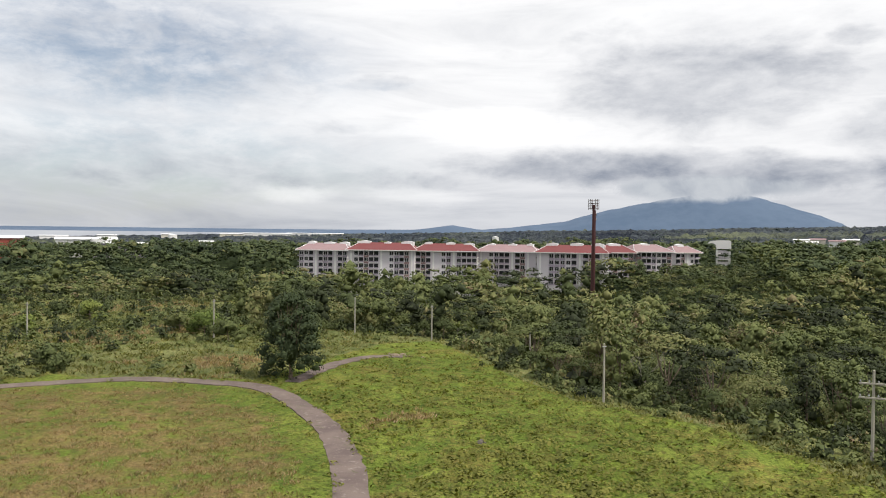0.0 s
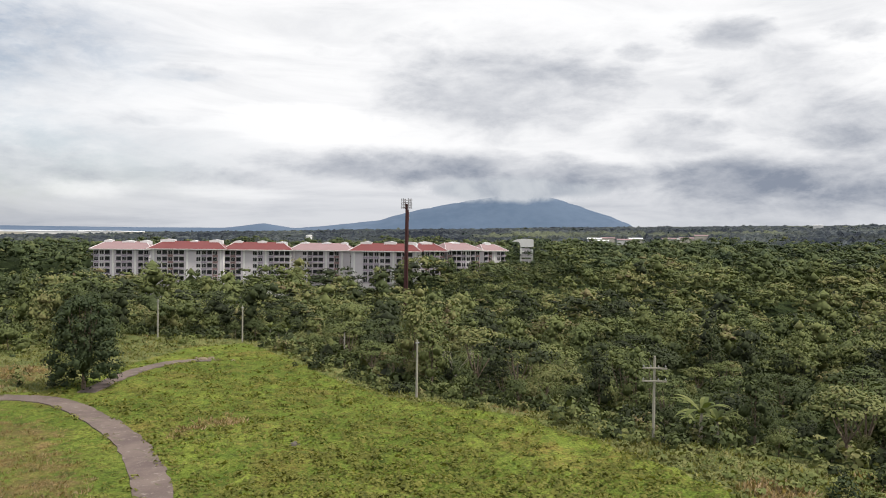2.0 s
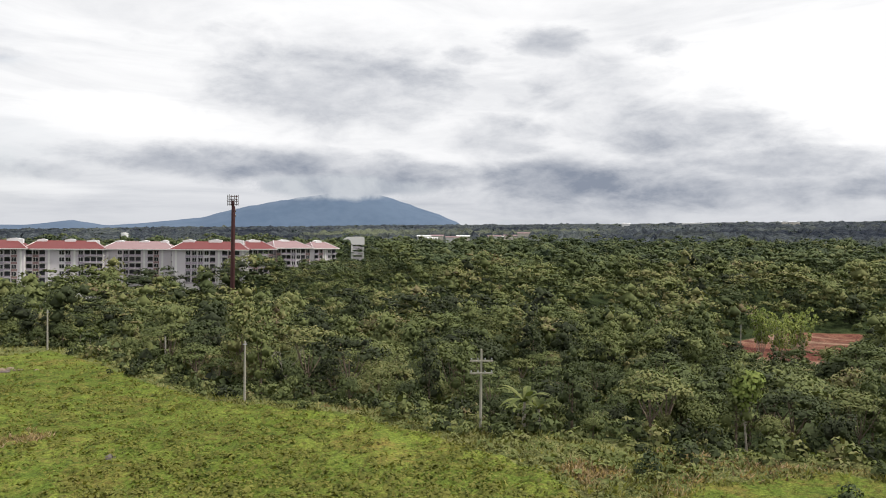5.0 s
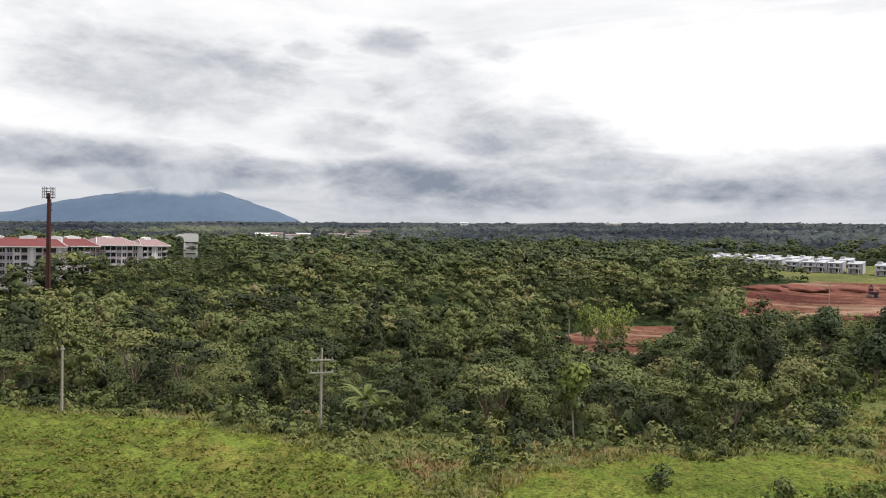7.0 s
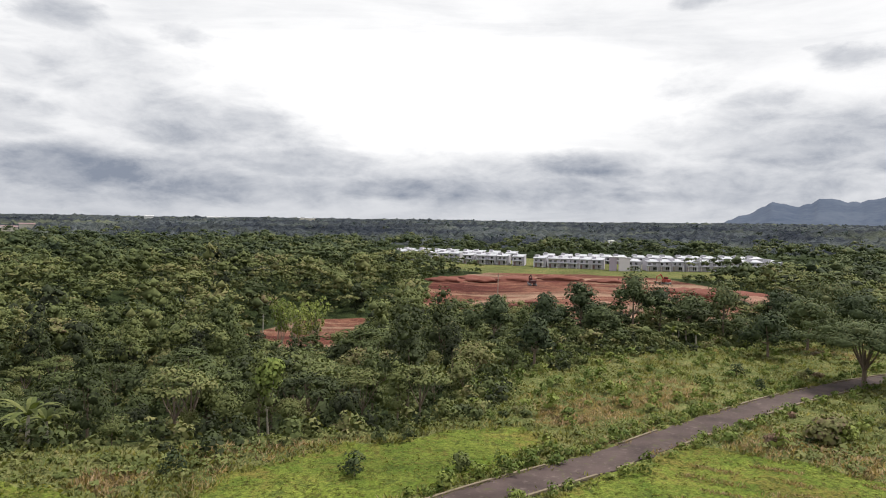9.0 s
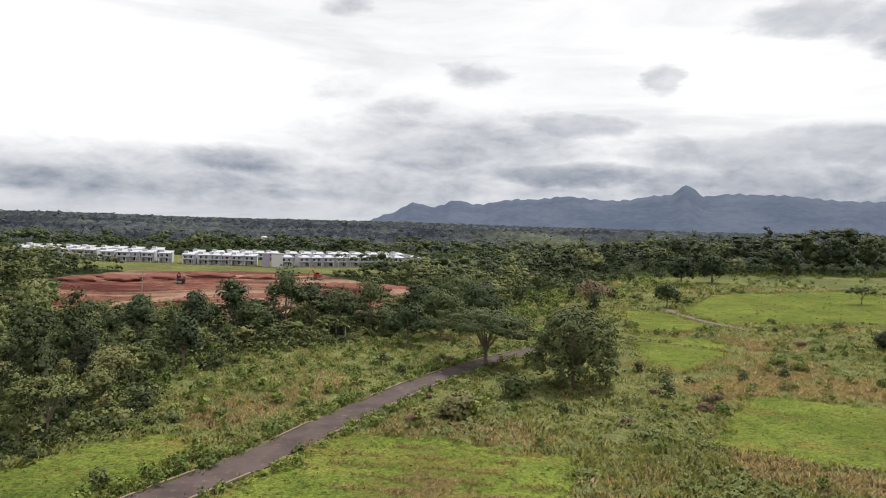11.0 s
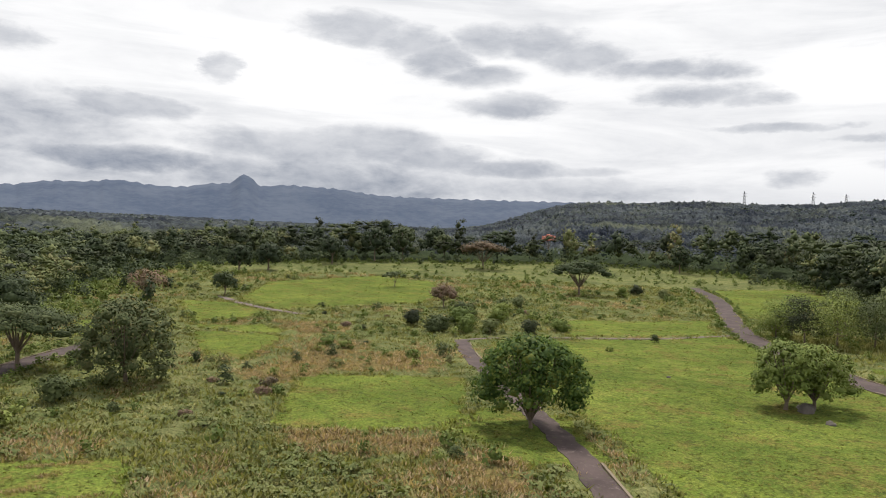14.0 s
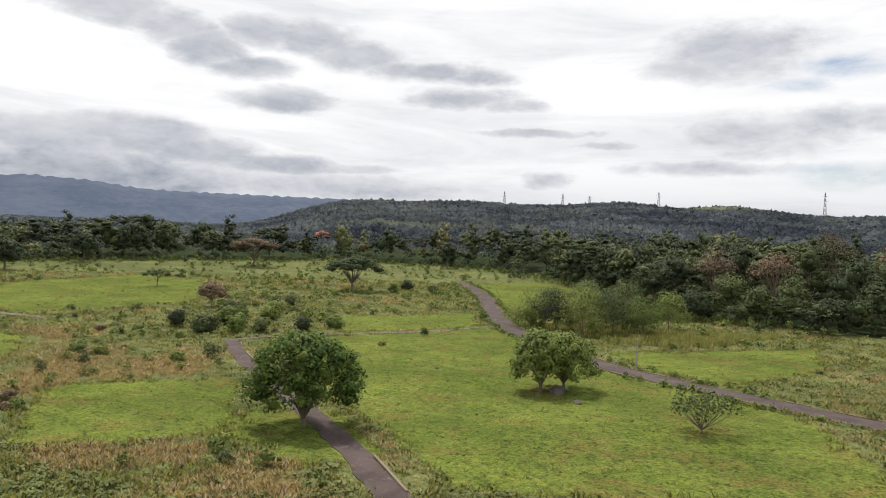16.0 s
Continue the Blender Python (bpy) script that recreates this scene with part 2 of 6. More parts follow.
def road_material(name, lo, hi, scar):
    m, t, b = material(name, .92)
    p = world_vec(t)
    big = noise_node(t, p, .22, 5, .6)
    mid = noise_node(t, p, 1.3, 5, .65, .4)
    fine = noise_node(t, p, 9, 3)
    c = mix_node(t, range_node(t, big, .3, .7), lo, hi)
    c = mix_node(t, math_node(t, "MULTIPLY", range_node(t, mid, .55, .72), .65), c, scar)
    c = mix_node(t, range_node(t, noise_node(t, p, .6, 6, .7, 1.0), .58, .66, 0, .7), c, (.080, .088, .030))
    c = mix_node(t, 1.0, c, mix_node(t, fine, (.8, .8, .8), (1.2, 1.2, 1.2)), "MULTIPLY")
    t.links.new(c, b.inputs["Base Color"])
    bump(t, b, mid, .4, .05)
    return m


ROAD = road_material("old_concrete_road", (.048, .033, .032), (.090, .064, .060), (.170, .135, .122))
ROAD_DIRT = road_material("worn_track", (.105, .078, .072), (.165, .128, .112), (.30, .26, .23))
KERB = plain("kerb_concrete", (.20, .16, .115), .95, .3, .8, 8, .4, 0, .03)


def nd_dot(t, vec, axis):
    """The dot product with an axis, spread over a vector."""
    d = vec_node(t, "DOT_PRODUCT", vec, axis)
    n = nd(t, "ShaderNodeCombineXYZ")
    for i in range(3):
        t.links.new(d, n.inputs[i])
    return n.outputs[0]


def ground_material():
    """One sheet: cover weights (dry, lush, earth, woods) choose the soil and turf, broken up by noise."""
    m, t, b = material("ground_cover", 1.0)
    b.inputs["Specular IOR Level"].default_value = 0.03
    p = world_vec(t)
    cov = nd(t, "ShaderNodeAttribute")
    cov.attribute_name = "cover"
    s = nd(t, "ShaderNodeSeparateColor")
    t.links.new(cov.outputs["Color"], s.inputs[0])
    dry, lush, earth, woods = s.outputs[0], s.outputs[1], s.outputs[2], cov.outputs["Alpha"]
    n1 = noise_node(t, p, .045, 5, .6)
    n2 = noise_node(t, p, .25, 6, .62, .5)
    n3 = noise_node(t, p, 1.6, 5, .65)
    n4 = noise_node(t, p, 3.0, 4, .65)
    rough_turf = mix_node(t, range_node(t, n2, .3, .7), (.102, .124, .044), (.178, .178, .078))
    rough_turf = mix_node(t, range_node(t, n3, .55, .75, 0, .4), rough_turf, (.215, .165, .105))
    lush_turf = mix_node(t, range_node(t, n2, .3, .7), (.100, .144, .028), (.164, .192, .042))
    lush_turf = mix_node(t, range_node(t, n3, .50, .70, 0, .72), lush_turf, (.054, .068, .020))
    n5 = noise_node(t, p, .11, 5, .65, .8)
    lush_turf = mix_node(t, range_node(t, math_node(t, "ADD", math_node(t, "MULTIPLY", n5, .7), math_node(t, "MULTIPLY", n3, .3)), .50, .62, 0, .6), lush_turf, (.180, .124, .046))
    lush_turf = mix_node(t, range_node(t, n5, .46, .30, 0, .6), lush_turf, (.140, .178, .028))
    dry_turf = mix_node(t, range_node(t, n2, .3, .7), (.126, .104, .038), (.192, .134, .066))
    dry_turf = mix_node(t, range_node(t, n3, .45, .7, 0, .55), dry_turf, (.090, .104, .026))

    def push(w, n, amount=.9):
        v = math_node(t, "ADD", w, math_node(t, "MULTIPLY", math_node(t, "SUBTRACT", n, .5), amount))
        return range_node(t, v, .38, .62)

    mixn = math_node(t, "ADD", math_node(t, "MULTIPLY", n2, .6), math_node(t, "MULTIPLY", n3, .4))
    c = mix_node(t, push(lush, mixn), rough_turf, lush_turf)
    c = mix_node(t, push(dry, mixn, 1.3), c, dry_turf)
    # dark weeds, also painted as shade in the hollows; yellowish for lit hummock tops
    weed_hollow = noise_node(t, vec_node(t, "ADD", p, (37, 11, 0)), .62, 4, .6, .4)
    c = mix_node(t, range_node(t, weed_hollow, .53, .67, 0, .66), c, (.055, .074, .022))
    c = mix_node(t, range_node(t, noise_node(t, vec_node(t, "ADD", p, (5, 71, 0)), .8, 4, .6, .3), .56, .70, 0, .5), c, (.190, .178, .052))
    band = noise_node(t, vec_node(t, "ADD", vec_node(t, "MULTIPLY", nd_dot(t, p, (.956, .292, 0)), (1, 0, 0)), vec_node(t, "MULTIPLY", nd_dot(t, p, (.292, -.956, 0)), (0, .16, 0))), .055, 6, .62, .6)
    soil = mix_node(t, range_node(t, n2, .3, .7), (.118, .043, .036), (.235, .118, .086))
    soil = mix_node(t, range_node(t, n1, .52, .68, 0, .7), soil, (.085, .028, .024))
    soil = mix_node(t, range_node(t, band, .52, .60, 0, .75), soil, (.330, .225, .170))
    soil = mix_node(t, range_node(t, band, .47, .40, 0, .85), soil, (.072, .022, .022))
    c = mix_node(t, push(earth, mixn, .5), c, soil)
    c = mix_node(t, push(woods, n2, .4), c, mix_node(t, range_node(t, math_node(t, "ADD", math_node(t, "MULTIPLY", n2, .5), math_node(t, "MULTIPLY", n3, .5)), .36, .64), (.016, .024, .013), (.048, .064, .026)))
    c = mix_node(t, 1.0, c, mix_node(t, range_node(t, n4, .25, .75, 0, 1), (.52, .54, .54), (1.45, 1.42, 1.40)), "MULTIPLY")
    c = mix_node(t, 1.0, c, mix_node(t, range_node(t, n1, .3, .7), (.70, .74, .72), (1.12, 1.10, 1.06)), "MULTIPLY")
    t.links.new(c, b.inputs["Base Color"])
    bump(t, b, math_node(t, "ADD", n3, math_node(t, "MULTIPLY", weed_hollow, -1.2)), .9, .35)
    return m


GROUND = ground_material()


def canopy_material():
    """Far tree tops: haze painted in as blue-grey, with paler fields and tracks between."""
    m, t, b = material("far_canopy", 1.0)
    b.inputs["Specular IOR Level"].default_value = 0.03
    p = world_vec(t)
    vo = nd(t, "ShaderNodeTexVoronoi")
    vo.feature = "SMOOTH_F1"
    vo.inputs["Scale"].default_value = .105
    vo.inputs["Smoothness"].default_value = .25
    t.links.new(vec_node(t, "ADD", p, vec_node(t, "MULTIPLY", noise_node(t, p, .12, 3, .6, 0, "Color"), (9, 9, 9))), vo.inputs["Vector"])
    dome = math_node(t, "SUBTRACT", 1.0, vo.outputs["Distance"])
    own = nd(t, "ShaderNodeSeparateColor")
    t.links.new(vo.outputs["Color"], own.inputs[0])
    fine = math_node(t, "ADD", math_node(t, "MULTIPLY", noise_node(t, p, .3, 5, .7), .5), math_node(t, "MULTIPLY", own.outputs[0], .5))
    tree = noise_node(t, p, .02, 4, .6)
    big = noise_node(t, p, .0042, 5, .6, .5)
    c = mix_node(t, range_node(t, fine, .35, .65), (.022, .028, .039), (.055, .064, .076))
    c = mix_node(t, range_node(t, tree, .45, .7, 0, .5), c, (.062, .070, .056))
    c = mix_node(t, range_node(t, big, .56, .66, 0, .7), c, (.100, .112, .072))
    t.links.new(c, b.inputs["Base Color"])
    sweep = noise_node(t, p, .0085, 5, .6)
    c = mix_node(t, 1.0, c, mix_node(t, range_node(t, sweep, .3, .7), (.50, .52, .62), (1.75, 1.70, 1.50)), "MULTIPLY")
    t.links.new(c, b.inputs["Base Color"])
    bump(t, b, math_node(t, "ADD", dome, math_node(t, "MULTIPLY", fine, .4)), 1.0, 5.0)
    return m


HAZED_CANOPY = canopy_material()


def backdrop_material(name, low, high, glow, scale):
    """Far hills: a plain backdrop, haze painted in as blue colour and glow."""
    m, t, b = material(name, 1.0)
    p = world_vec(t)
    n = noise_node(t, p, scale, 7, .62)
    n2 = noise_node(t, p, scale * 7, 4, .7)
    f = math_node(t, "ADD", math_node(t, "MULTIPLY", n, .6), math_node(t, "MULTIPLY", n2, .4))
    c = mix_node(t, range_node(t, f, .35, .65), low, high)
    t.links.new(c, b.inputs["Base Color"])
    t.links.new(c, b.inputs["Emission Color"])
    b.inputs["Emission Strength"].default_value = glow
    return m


VOLCANO = backdrop_material("hazed_volcano", (.054, .082, .128), (.073, .103, .152), .5, .002)
HILLS = backdrop_material("hazed_hills", (.034, .050, .085), (.062, .078, .112), .45, .004)

WALL_LILAC = plain("wall_lilac", (.50, .48, .53), .85, .12, .4, 6, .08)
ROOF_PALE = plain("roof_pale_metal", (.42, .43, .47), .6, .2, .3, 5, .05)

# ---------- helpers for meshes ----------
RNG = np.random.default_rng(7)


def part(name, bm, mat, parent=None, label=""):
    me = bpy.data.meshes.new(name)
    bm.to_mesh(me)
    bm.free()
    me.materials.append(mat)
    ob = new(name, me)
    ob.parent = parent
    if label:
        tagged(ob, label)
    return ob


def share(name, me, parent, m=None):
    ob = new(name, me)
    ob.parent = parent
    if m is not None:
        ob.matrix_basis = m
    return ob


def empty(name, m, label, category, group="", kind=""):
    ob = new(name)
    ob.empty_display_size = 0.5
    ob.matrix_basis = m
    return tagged(ob, label, category, group, kind)


def mesh_np(name, verts, faces, mat, tint=None, smooth=False):
    """A mesh from arrays: verts (n, 3), faces (m, 3 or 4)."""
    me = bpy.data.meshes.new(name)
    k = faces.shape[1]
    me.vertices.add(len(verts))
    me.vertices.foreach_set("co", verts.astype(np.float32).ravel())
    me.loops.add(faces.size)
    me.loops.foreach_set("vertex_index", faces.astype(np.int32).ravel())
    me.polygons.add(len(faces))
    me.polygons.foreach_set("loop_start", np.arange(0, faces.size, k, dtype=np.int32))
    me.update(calc_edges=True)
    if smooth:
        me.polygons.foreach_set("use_smooth", np.ones(len(faces), dtype=bool))
    if tint is not None:
        a = me.attributes.new("tint", "FLOAT", "POINT")
        a.data.foreach_set("value", tint.astype(np.float32))
    me.materials.append(mat)
    return me


def box_bm(bm, x0, x1, y0, y1, z0, z1, bevel=0.0):
    v = [bm.verts.new((x, y, z)) for z in (z0, z1) for y in (y0, y1) for x in (x0, x1)]
    fs = [bm.faces.new([v[i] for i in q]) for q in ((0, 2, 3, 1), (4, 5, 7, 6), (0, 1, 5, 4), (2, 6, 7, 3), (0, 4, 6, 2), (1, 3, 7, 5))]
    if bevel:
        bmesh.ops.bevel(bm, geom=list({e for f in fs for e in f.edges}), offset=bevel, segments=1, affect="EDGES")
    return fs


def box(x0, x1, y0, y1, z0, z1, bevel=0.0):
    bm = bmesh.new()
    box_bm(bm, x0, x1, y0, y1, z0, z1, bevel)
    return bm


def tube_bm(bm, pts, radii, n=7):
    """A tapered tube along pts."""
    rings = []
    for i, p in enumerate(pts):
        p = Vector(p)
        d = (Vector(pts[min(i + 1, len(pts) - 1)]) - Vector(pts[max(i - 1, 0)])).normalized()
        u = d.cross(Vector((0.3, 1, 0.1))).normalized()
        w = d.cross(u)
        rings.append([bm.verts.new(p + (u * math.cos(6.2832 * k / n) + w * math.sin(6.2832 * k / n)) * radii[i]) for k in range(n)])
    for a, b in zip(rings, rings[1:]):
        for k in range(n):
            bm.faces.new((a[k], a[(k + 1) % n], b[(k + 1) % n], b[k]))
    bm.faces.new(rings[-1])
    return bm


# ---------- the lie of the land ----------
def sstep(a, b, x):
    t = np.clip((x - a) / (b - a), 0, 1)
    return t * t * (3 - 2 * t)


def polar(az, d):
    return (d * math.sin(radians(az)), d * math.cos(radians(az)))


# open land: meadow, scrub and old road grid (plan, metres)
OPEN = [(-200, 20), (-150, 150), (-120, 235), (-62, 232), (-52, 180), (-18, 169), (0, 160), (7, 140), (14, 118), (22, 99),
        (36, 88), (42, 73), (53, 62), (62, 52), (72, 43), (86, 38), (104, 46), (140, 42), (165, 22), (185, 2), (230, -14),
        (320, -42), (380, -66), (420, -100), (455, -190), (440, -290), (400, -360), (330, -400), (255, -390), (190, -310),
        (130, -262), (60, -240), (-40, -230), (-160, -160)]
EARTH = [polar(*p) for p in ((60.5, 285), (62, 350), (66, 385), (73, 392), (79, 378), (85, 318), (88, 250), (85.5, 218), (79, 208), (71, 196), (67, 235))]
CLEARING = [polar(*p) for p in ((47.2, 236), (50.5, 196), (55, 205), (57, 268), (51.5, 264))]
ESTATE = [polar(*p) for p in ((56, 425), (57, 520), (90, 520), (89, 380), (79, 384), (66, 388))]
BLOCKS = [(-82, 352), (-84, 405), (142, 445), (124, 392), (94, 345), (70, 322), (20, 332), (-40, 338)]


def inside(poly, x, y):
    x, y = np.asarray(x, float), np.asarray(y, float)
    r = np.zeros(x.shape, bool)
    for (ax, ay), (bx, by) in zip(poly, poly[1:] + poly[:1]):
        c = ((ay > y) != (by > y)) & (x < (bx - ax) * (y - ay) / ((by - ay) if by != ay else 1e-9) + ax)
        r ^= c
    return r


def edge_distance(poly, x, y):
    """Distance to the outline, positive outside."""
    x, y = np.asarray(x, float), np.asarray(y, float)
    best = np.full(x.shape, 1e9)
    for (ax, ay), (bx, by) in zip(poly, poly[1:] + poly[:1]):
        ex, ey = bx - ax, by - ay
        k = np.clip(((x - ax) * ex + (y - ay) * ey) / (ex * ex + ey * ey), 0, 1)
        best = np.minimum(best, np.hypot(x - ax - k * ex, y - ay - k * ey))
    return np.where(inside(poly, x, y), -best, best)


ROADS = [
    ("road_1", [(-2, 30), (-5, 48), (-7.4, 62), (-9.8, 75), (-14, 87.6), (-20.5, 99.5), (-26, 106.5), (-34, 109.5), (-45.6, 111), (-54, 108.5), (-62, 105), (-80, 96)], 3.1),
    ("road_2", [(10, 42), (30, 36), (44, 30.5), (57.7, 25.8), (71, 20.8), (89, 15), (101, 10.8), (120, 4.5), (136, -2.5), (152, -12), (168, -24)], 4.7),
    ("road_3", [(26, -36), (38, -42.5), (47.3, -47.5), (60.4, -54.6), (73, -60.5), (96, -71), (118, -80), (132, -87), (146, -95)], 3.2),
    ("road_4", [(262, -312), (250, -301), (207, -262), (168, -218), (143, -190), (121, -168), (96, -148), (72, -132), (60, -126.5), (46, -122), (20, -116), (-30, -104)], 6.2),
    ("footpath_1", [(-22, 110), (-19.6, 121), (-15.2, 131), (-10.9, 134.6), (-7, 135)], 2.8),
    ("footpath_2", [(146, -95), (146, -103), (142, -112), (137, -130), (133, -150), (130, -172)], 2.0),
    ("footpath_3", [(268, -70), (258, -71), (240, -71), (220, -73), (205, -78)], 2.8),
]


def line_distance(x, y, pts):
    best = np.full(np.shape(x), 1e9)
    for (ax, ay), (bx, by) in zip(pts, pts[1:]):
        ex, ey = bx - ax, by - ay
        k = np.clip(((x - ax) * ex + (y - ay) * ey) / (ex * ex + ey * ey), 0, 1)
        best = np.minimum(best, np.hypot(x - ax - k * ex, y - ay - k * ey))
    return best


def waves(x, y, s):
    return np.sin(x / s + 1.3 * np.sin(y / s * .7 + 2)) * np.cos(y / s * 1.1 + .8 * np.sin(x / s * .6))


# mown and grazed fields, and dry stands of grass (plan, metres)
LUSH_FIELDS = [
    [(-64, 45), (-64, 113), (-28, 112), (-24, 121), (-12, 150), (-2, 155), (5, 138), (12, 116), (20, 97), (32, 85), (37, 68), (40, 58), (39, 48), (30, 38), (0, 40)],
    [(60, 21), (72, 18), (85, 13), (83, 2), (78, -13), (62, -9), (48, 2), (46, 23)],
    [(86, -29), (116, -44), (111, -57), (104, -69), (74, -49), (78, -39)],
    [(44, -53), (64, -63), (100, -79), (140, -99), (134, -130), (129, -166), (118, -163), (92, -142), (62, -124), (30, -112), (10, -80)],
    [(137, -34), (178, -41), (162, -59), (134, -41)],
    [(181, -44), (190, -44), (184, -60), (172, -62), (165, -56)],
    [(196, -45), (255, -54), (245, -68), (214, -71), (201, -60)],
    [(253, -73), (323, -107), (354, -175), (315, -188), (265, -162), (228, -132), (222, -95), (218, -76)],
    [(142, -123), (173, -150), (158, -197), (133, -168)],
    [(206, -266), (250, -307), (234, -352), (190, -330), (150, -216), (160, -216)],
    [(82, -150), (66, -180), (52, -201), (41, -166), (47, -128), (64, -134)],
    [(43, 46), (52, 49), (61, 46), (69, 40), (75, 38), (82, 32), (77, 27), (65, 28), (52, 32), (44, 38)],
    [(172, -15), (200, -18), (217, -29), (188, -25)],
    [(392, -60), (410, -72), (440, -100), (410, -92)],
    [(58, -46), (66, -47), (75, -48), (84, -58), (76, -66), (56, -56)],
]
SMOOTH_FIELDS = (1, 2, 3, 4, 5, 6, 7, 8, 9, 10, 11, 12, 14)
LAWN = [(-64, 45), (-64, 104), (-46, 109), (-30, 107), (-18, 92), (-11.5, 74), (-7, 50)]
DRY_FIELDS = [
    [(-44, 118), (-28, 118), (-30, 136), (-44, 134)],
    [(-10, 82), (1, 89), (-2, 98), (-10, 90)],
    [(-48, 100), (-31, 84), (-24, 63), (-42, 73)],
    [(40, 50), (48, 52), (47, 60), (40, 61)],
    [(58, 10), (74, 6), (72, -4), (60, -2)],
    [(81, 31), (84, 24), (110, 14), (123, 17), (111, 26), (92, 36)],
    [(122, -30), (132, -44), (160, -62), (150, -76), (118, -56), (108, -38)],
    [(180, -62), (200, -60), (185, -82), (164, -72), (155, -56), (176, -64)],
    [(186, -46), (200, -56), (190, -62), (180, -50)],
    [(72, -26), (86, -28), (74, -48), (64, -40)],
    [(56, -32), (70, -44), (62, -50), (48, -42)],
    [(116, -46), (140, -62), (130, -82), (108, -68)],
    [(40, -118), (30, -112), (0, -108), (0, -122), (30, -128)],
    [(190, -330), (234, -352), (234, -420), (170, -350)],
]


def vnoise(x, y, s, seed=0):
    """Smooth value noise, 0 to 1, in cells of s metres."""
    u, v = x / s + seed * 17.3, y / s - seed * 9.1
    i, j = np.floor(u), np.floor(v)
    a, b = u - i, v - j
    a, b = a * a * (3 - 2 * a), b * b * (3 - 2 * b)

    def h(p, q):
        t = np.sin(p * 127.1 + q * 311.7 + seed * 74.7) * 43758.5453
        return t - np.floor(t)

    return (h(i, j) * (1 - a) + h(i + 1, j) * a) * (1 - b) + (h(i, j + 1) * (1 - a) + h(i + 1, j + 1) * a) * b


def lumps(x, y, s):
    """Hummocky turf: high in rough grass, low on mown fields, none on the roads."""
    n = .5 * vnoise(x, y, 2.6, 1) + .32 * vnoise(x, y, 1.4, 2) + .18 * vnoise(x, y, .8, 3)
    amp = .35 + 1.0 * vnoise(x, y, 13, 4)
    soft = 1 - sstep(-1.5, .5, edge_distance(LAWN, x, y))
    for k in SMOOTH_FIELDS:
        soft = np.maximum(soft, 1 - sstep(-1.5, .5, edge_distance(LUSH_FIELDS[k], x, y)))
    amp = amp * (1 - .8 * soft)
    for _, pts, wide in ROADS:
        amp = amp * sstep(wide / 2 + .2, wide / 2 + 2.0, line_distance(x, y, pts))
    return (n - .45) * 1.3 * amp * (1 - sstep(0, 6, s))


def height(x, y):
    x, y = np.asarray(x, float), np.asarray(y, float)
    d = np.hypot(x, y)
    az = np.degrees(np.arctan2(x, y))
    s = edge_distance(OPEN, x, y)
    z = sstep(120, 1000, d) * (12 + .0038 * np.minimum(d, 4600) + .0218 * np.clip(x, -2500, 4200))
    z = z + sstep(900, 2200, d) * 5 * waves(x, y, 310)
    # ravine between the meadow and the apartment blocks
    rav = sstep(-4, 42, s) * (1 - sstep(120, 185, s)) * sstep(-75, -20, az) * (1 - sstep(52, 74, az)) * (d < 700)
    z = z - (9 + z) * rav
    # wooded ridge to the south
    lift = sstep(121, 135, az) * 1.0 + np.where(az < -120, 1.0, 0)
    lift = np.clip(lift, 0, 1) * (1 - .6 * np.where(az < 0, sstep(-170, -120, az), 0))
    crest = 74 + 5 * np.sin(az / 5.0 + 2) + 3 * np.sin(az / 1.7 + 1) + 5 * waves(x, y, 60)
    z = z + lift * crest * sstep(430, 1500, d) * (1 - .35 * sstep(1650, 2600, d))
    z = z + .25 * waves(x, y, 14) * (s < 5)
    near = (s < 6) & (d < 330)
    if near.any():
        z = np.array(z)
        z[near] += lumps(x[near], y[near], s[near])
    return z


def gz(x, y):
    return float(height(np.array([x]), np.array([y]))[0])


def cover(x, y):
    lush = np.zeros(x.shape)
    dry = np.zeros(x.shape)
    for f in LUSH_FIELDS:
        lush = np.maximum(lush, 1 - sstep(-1.2, 1.2, edge_distance(f, x, y)))
    for f in DRY_FIELDS:
        dry = np.maximum(dry, .62 * (1 - sstep(-7, 7, edge_distance(f, x, y))))
    dry = np.maximum(dry, .54 * (1 - sstep(-6, 4, edge_distance(LAWN, x, y))))
    dry = np.maximum(dry, .30 * (1 - sstep(-6, 4, edge_distance(LUSH_FIELDS[0], x, y))))
    dry = np.maximum(dry, .40 * (1 - sstep(-6, 6, edge_distance(ESTATE, x, y))))
    dry = np.maximum(dry, .32 * (1 - sstep(-6, 4, edge_distance(LUSH_FIELDS[3], x, y))))
    earth = 1 - sstep(-4, 4, edge_distance(EARTH, x, y))
    earth = np.maximum(earth, .9 * (1 - sstep(-5, 3, edge_distance(CLEARING, x, y))))
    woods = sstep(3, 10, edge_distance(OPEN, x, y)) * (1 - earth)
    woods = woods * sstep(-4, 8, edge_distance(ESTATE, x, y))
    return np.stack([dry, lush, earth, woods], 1)


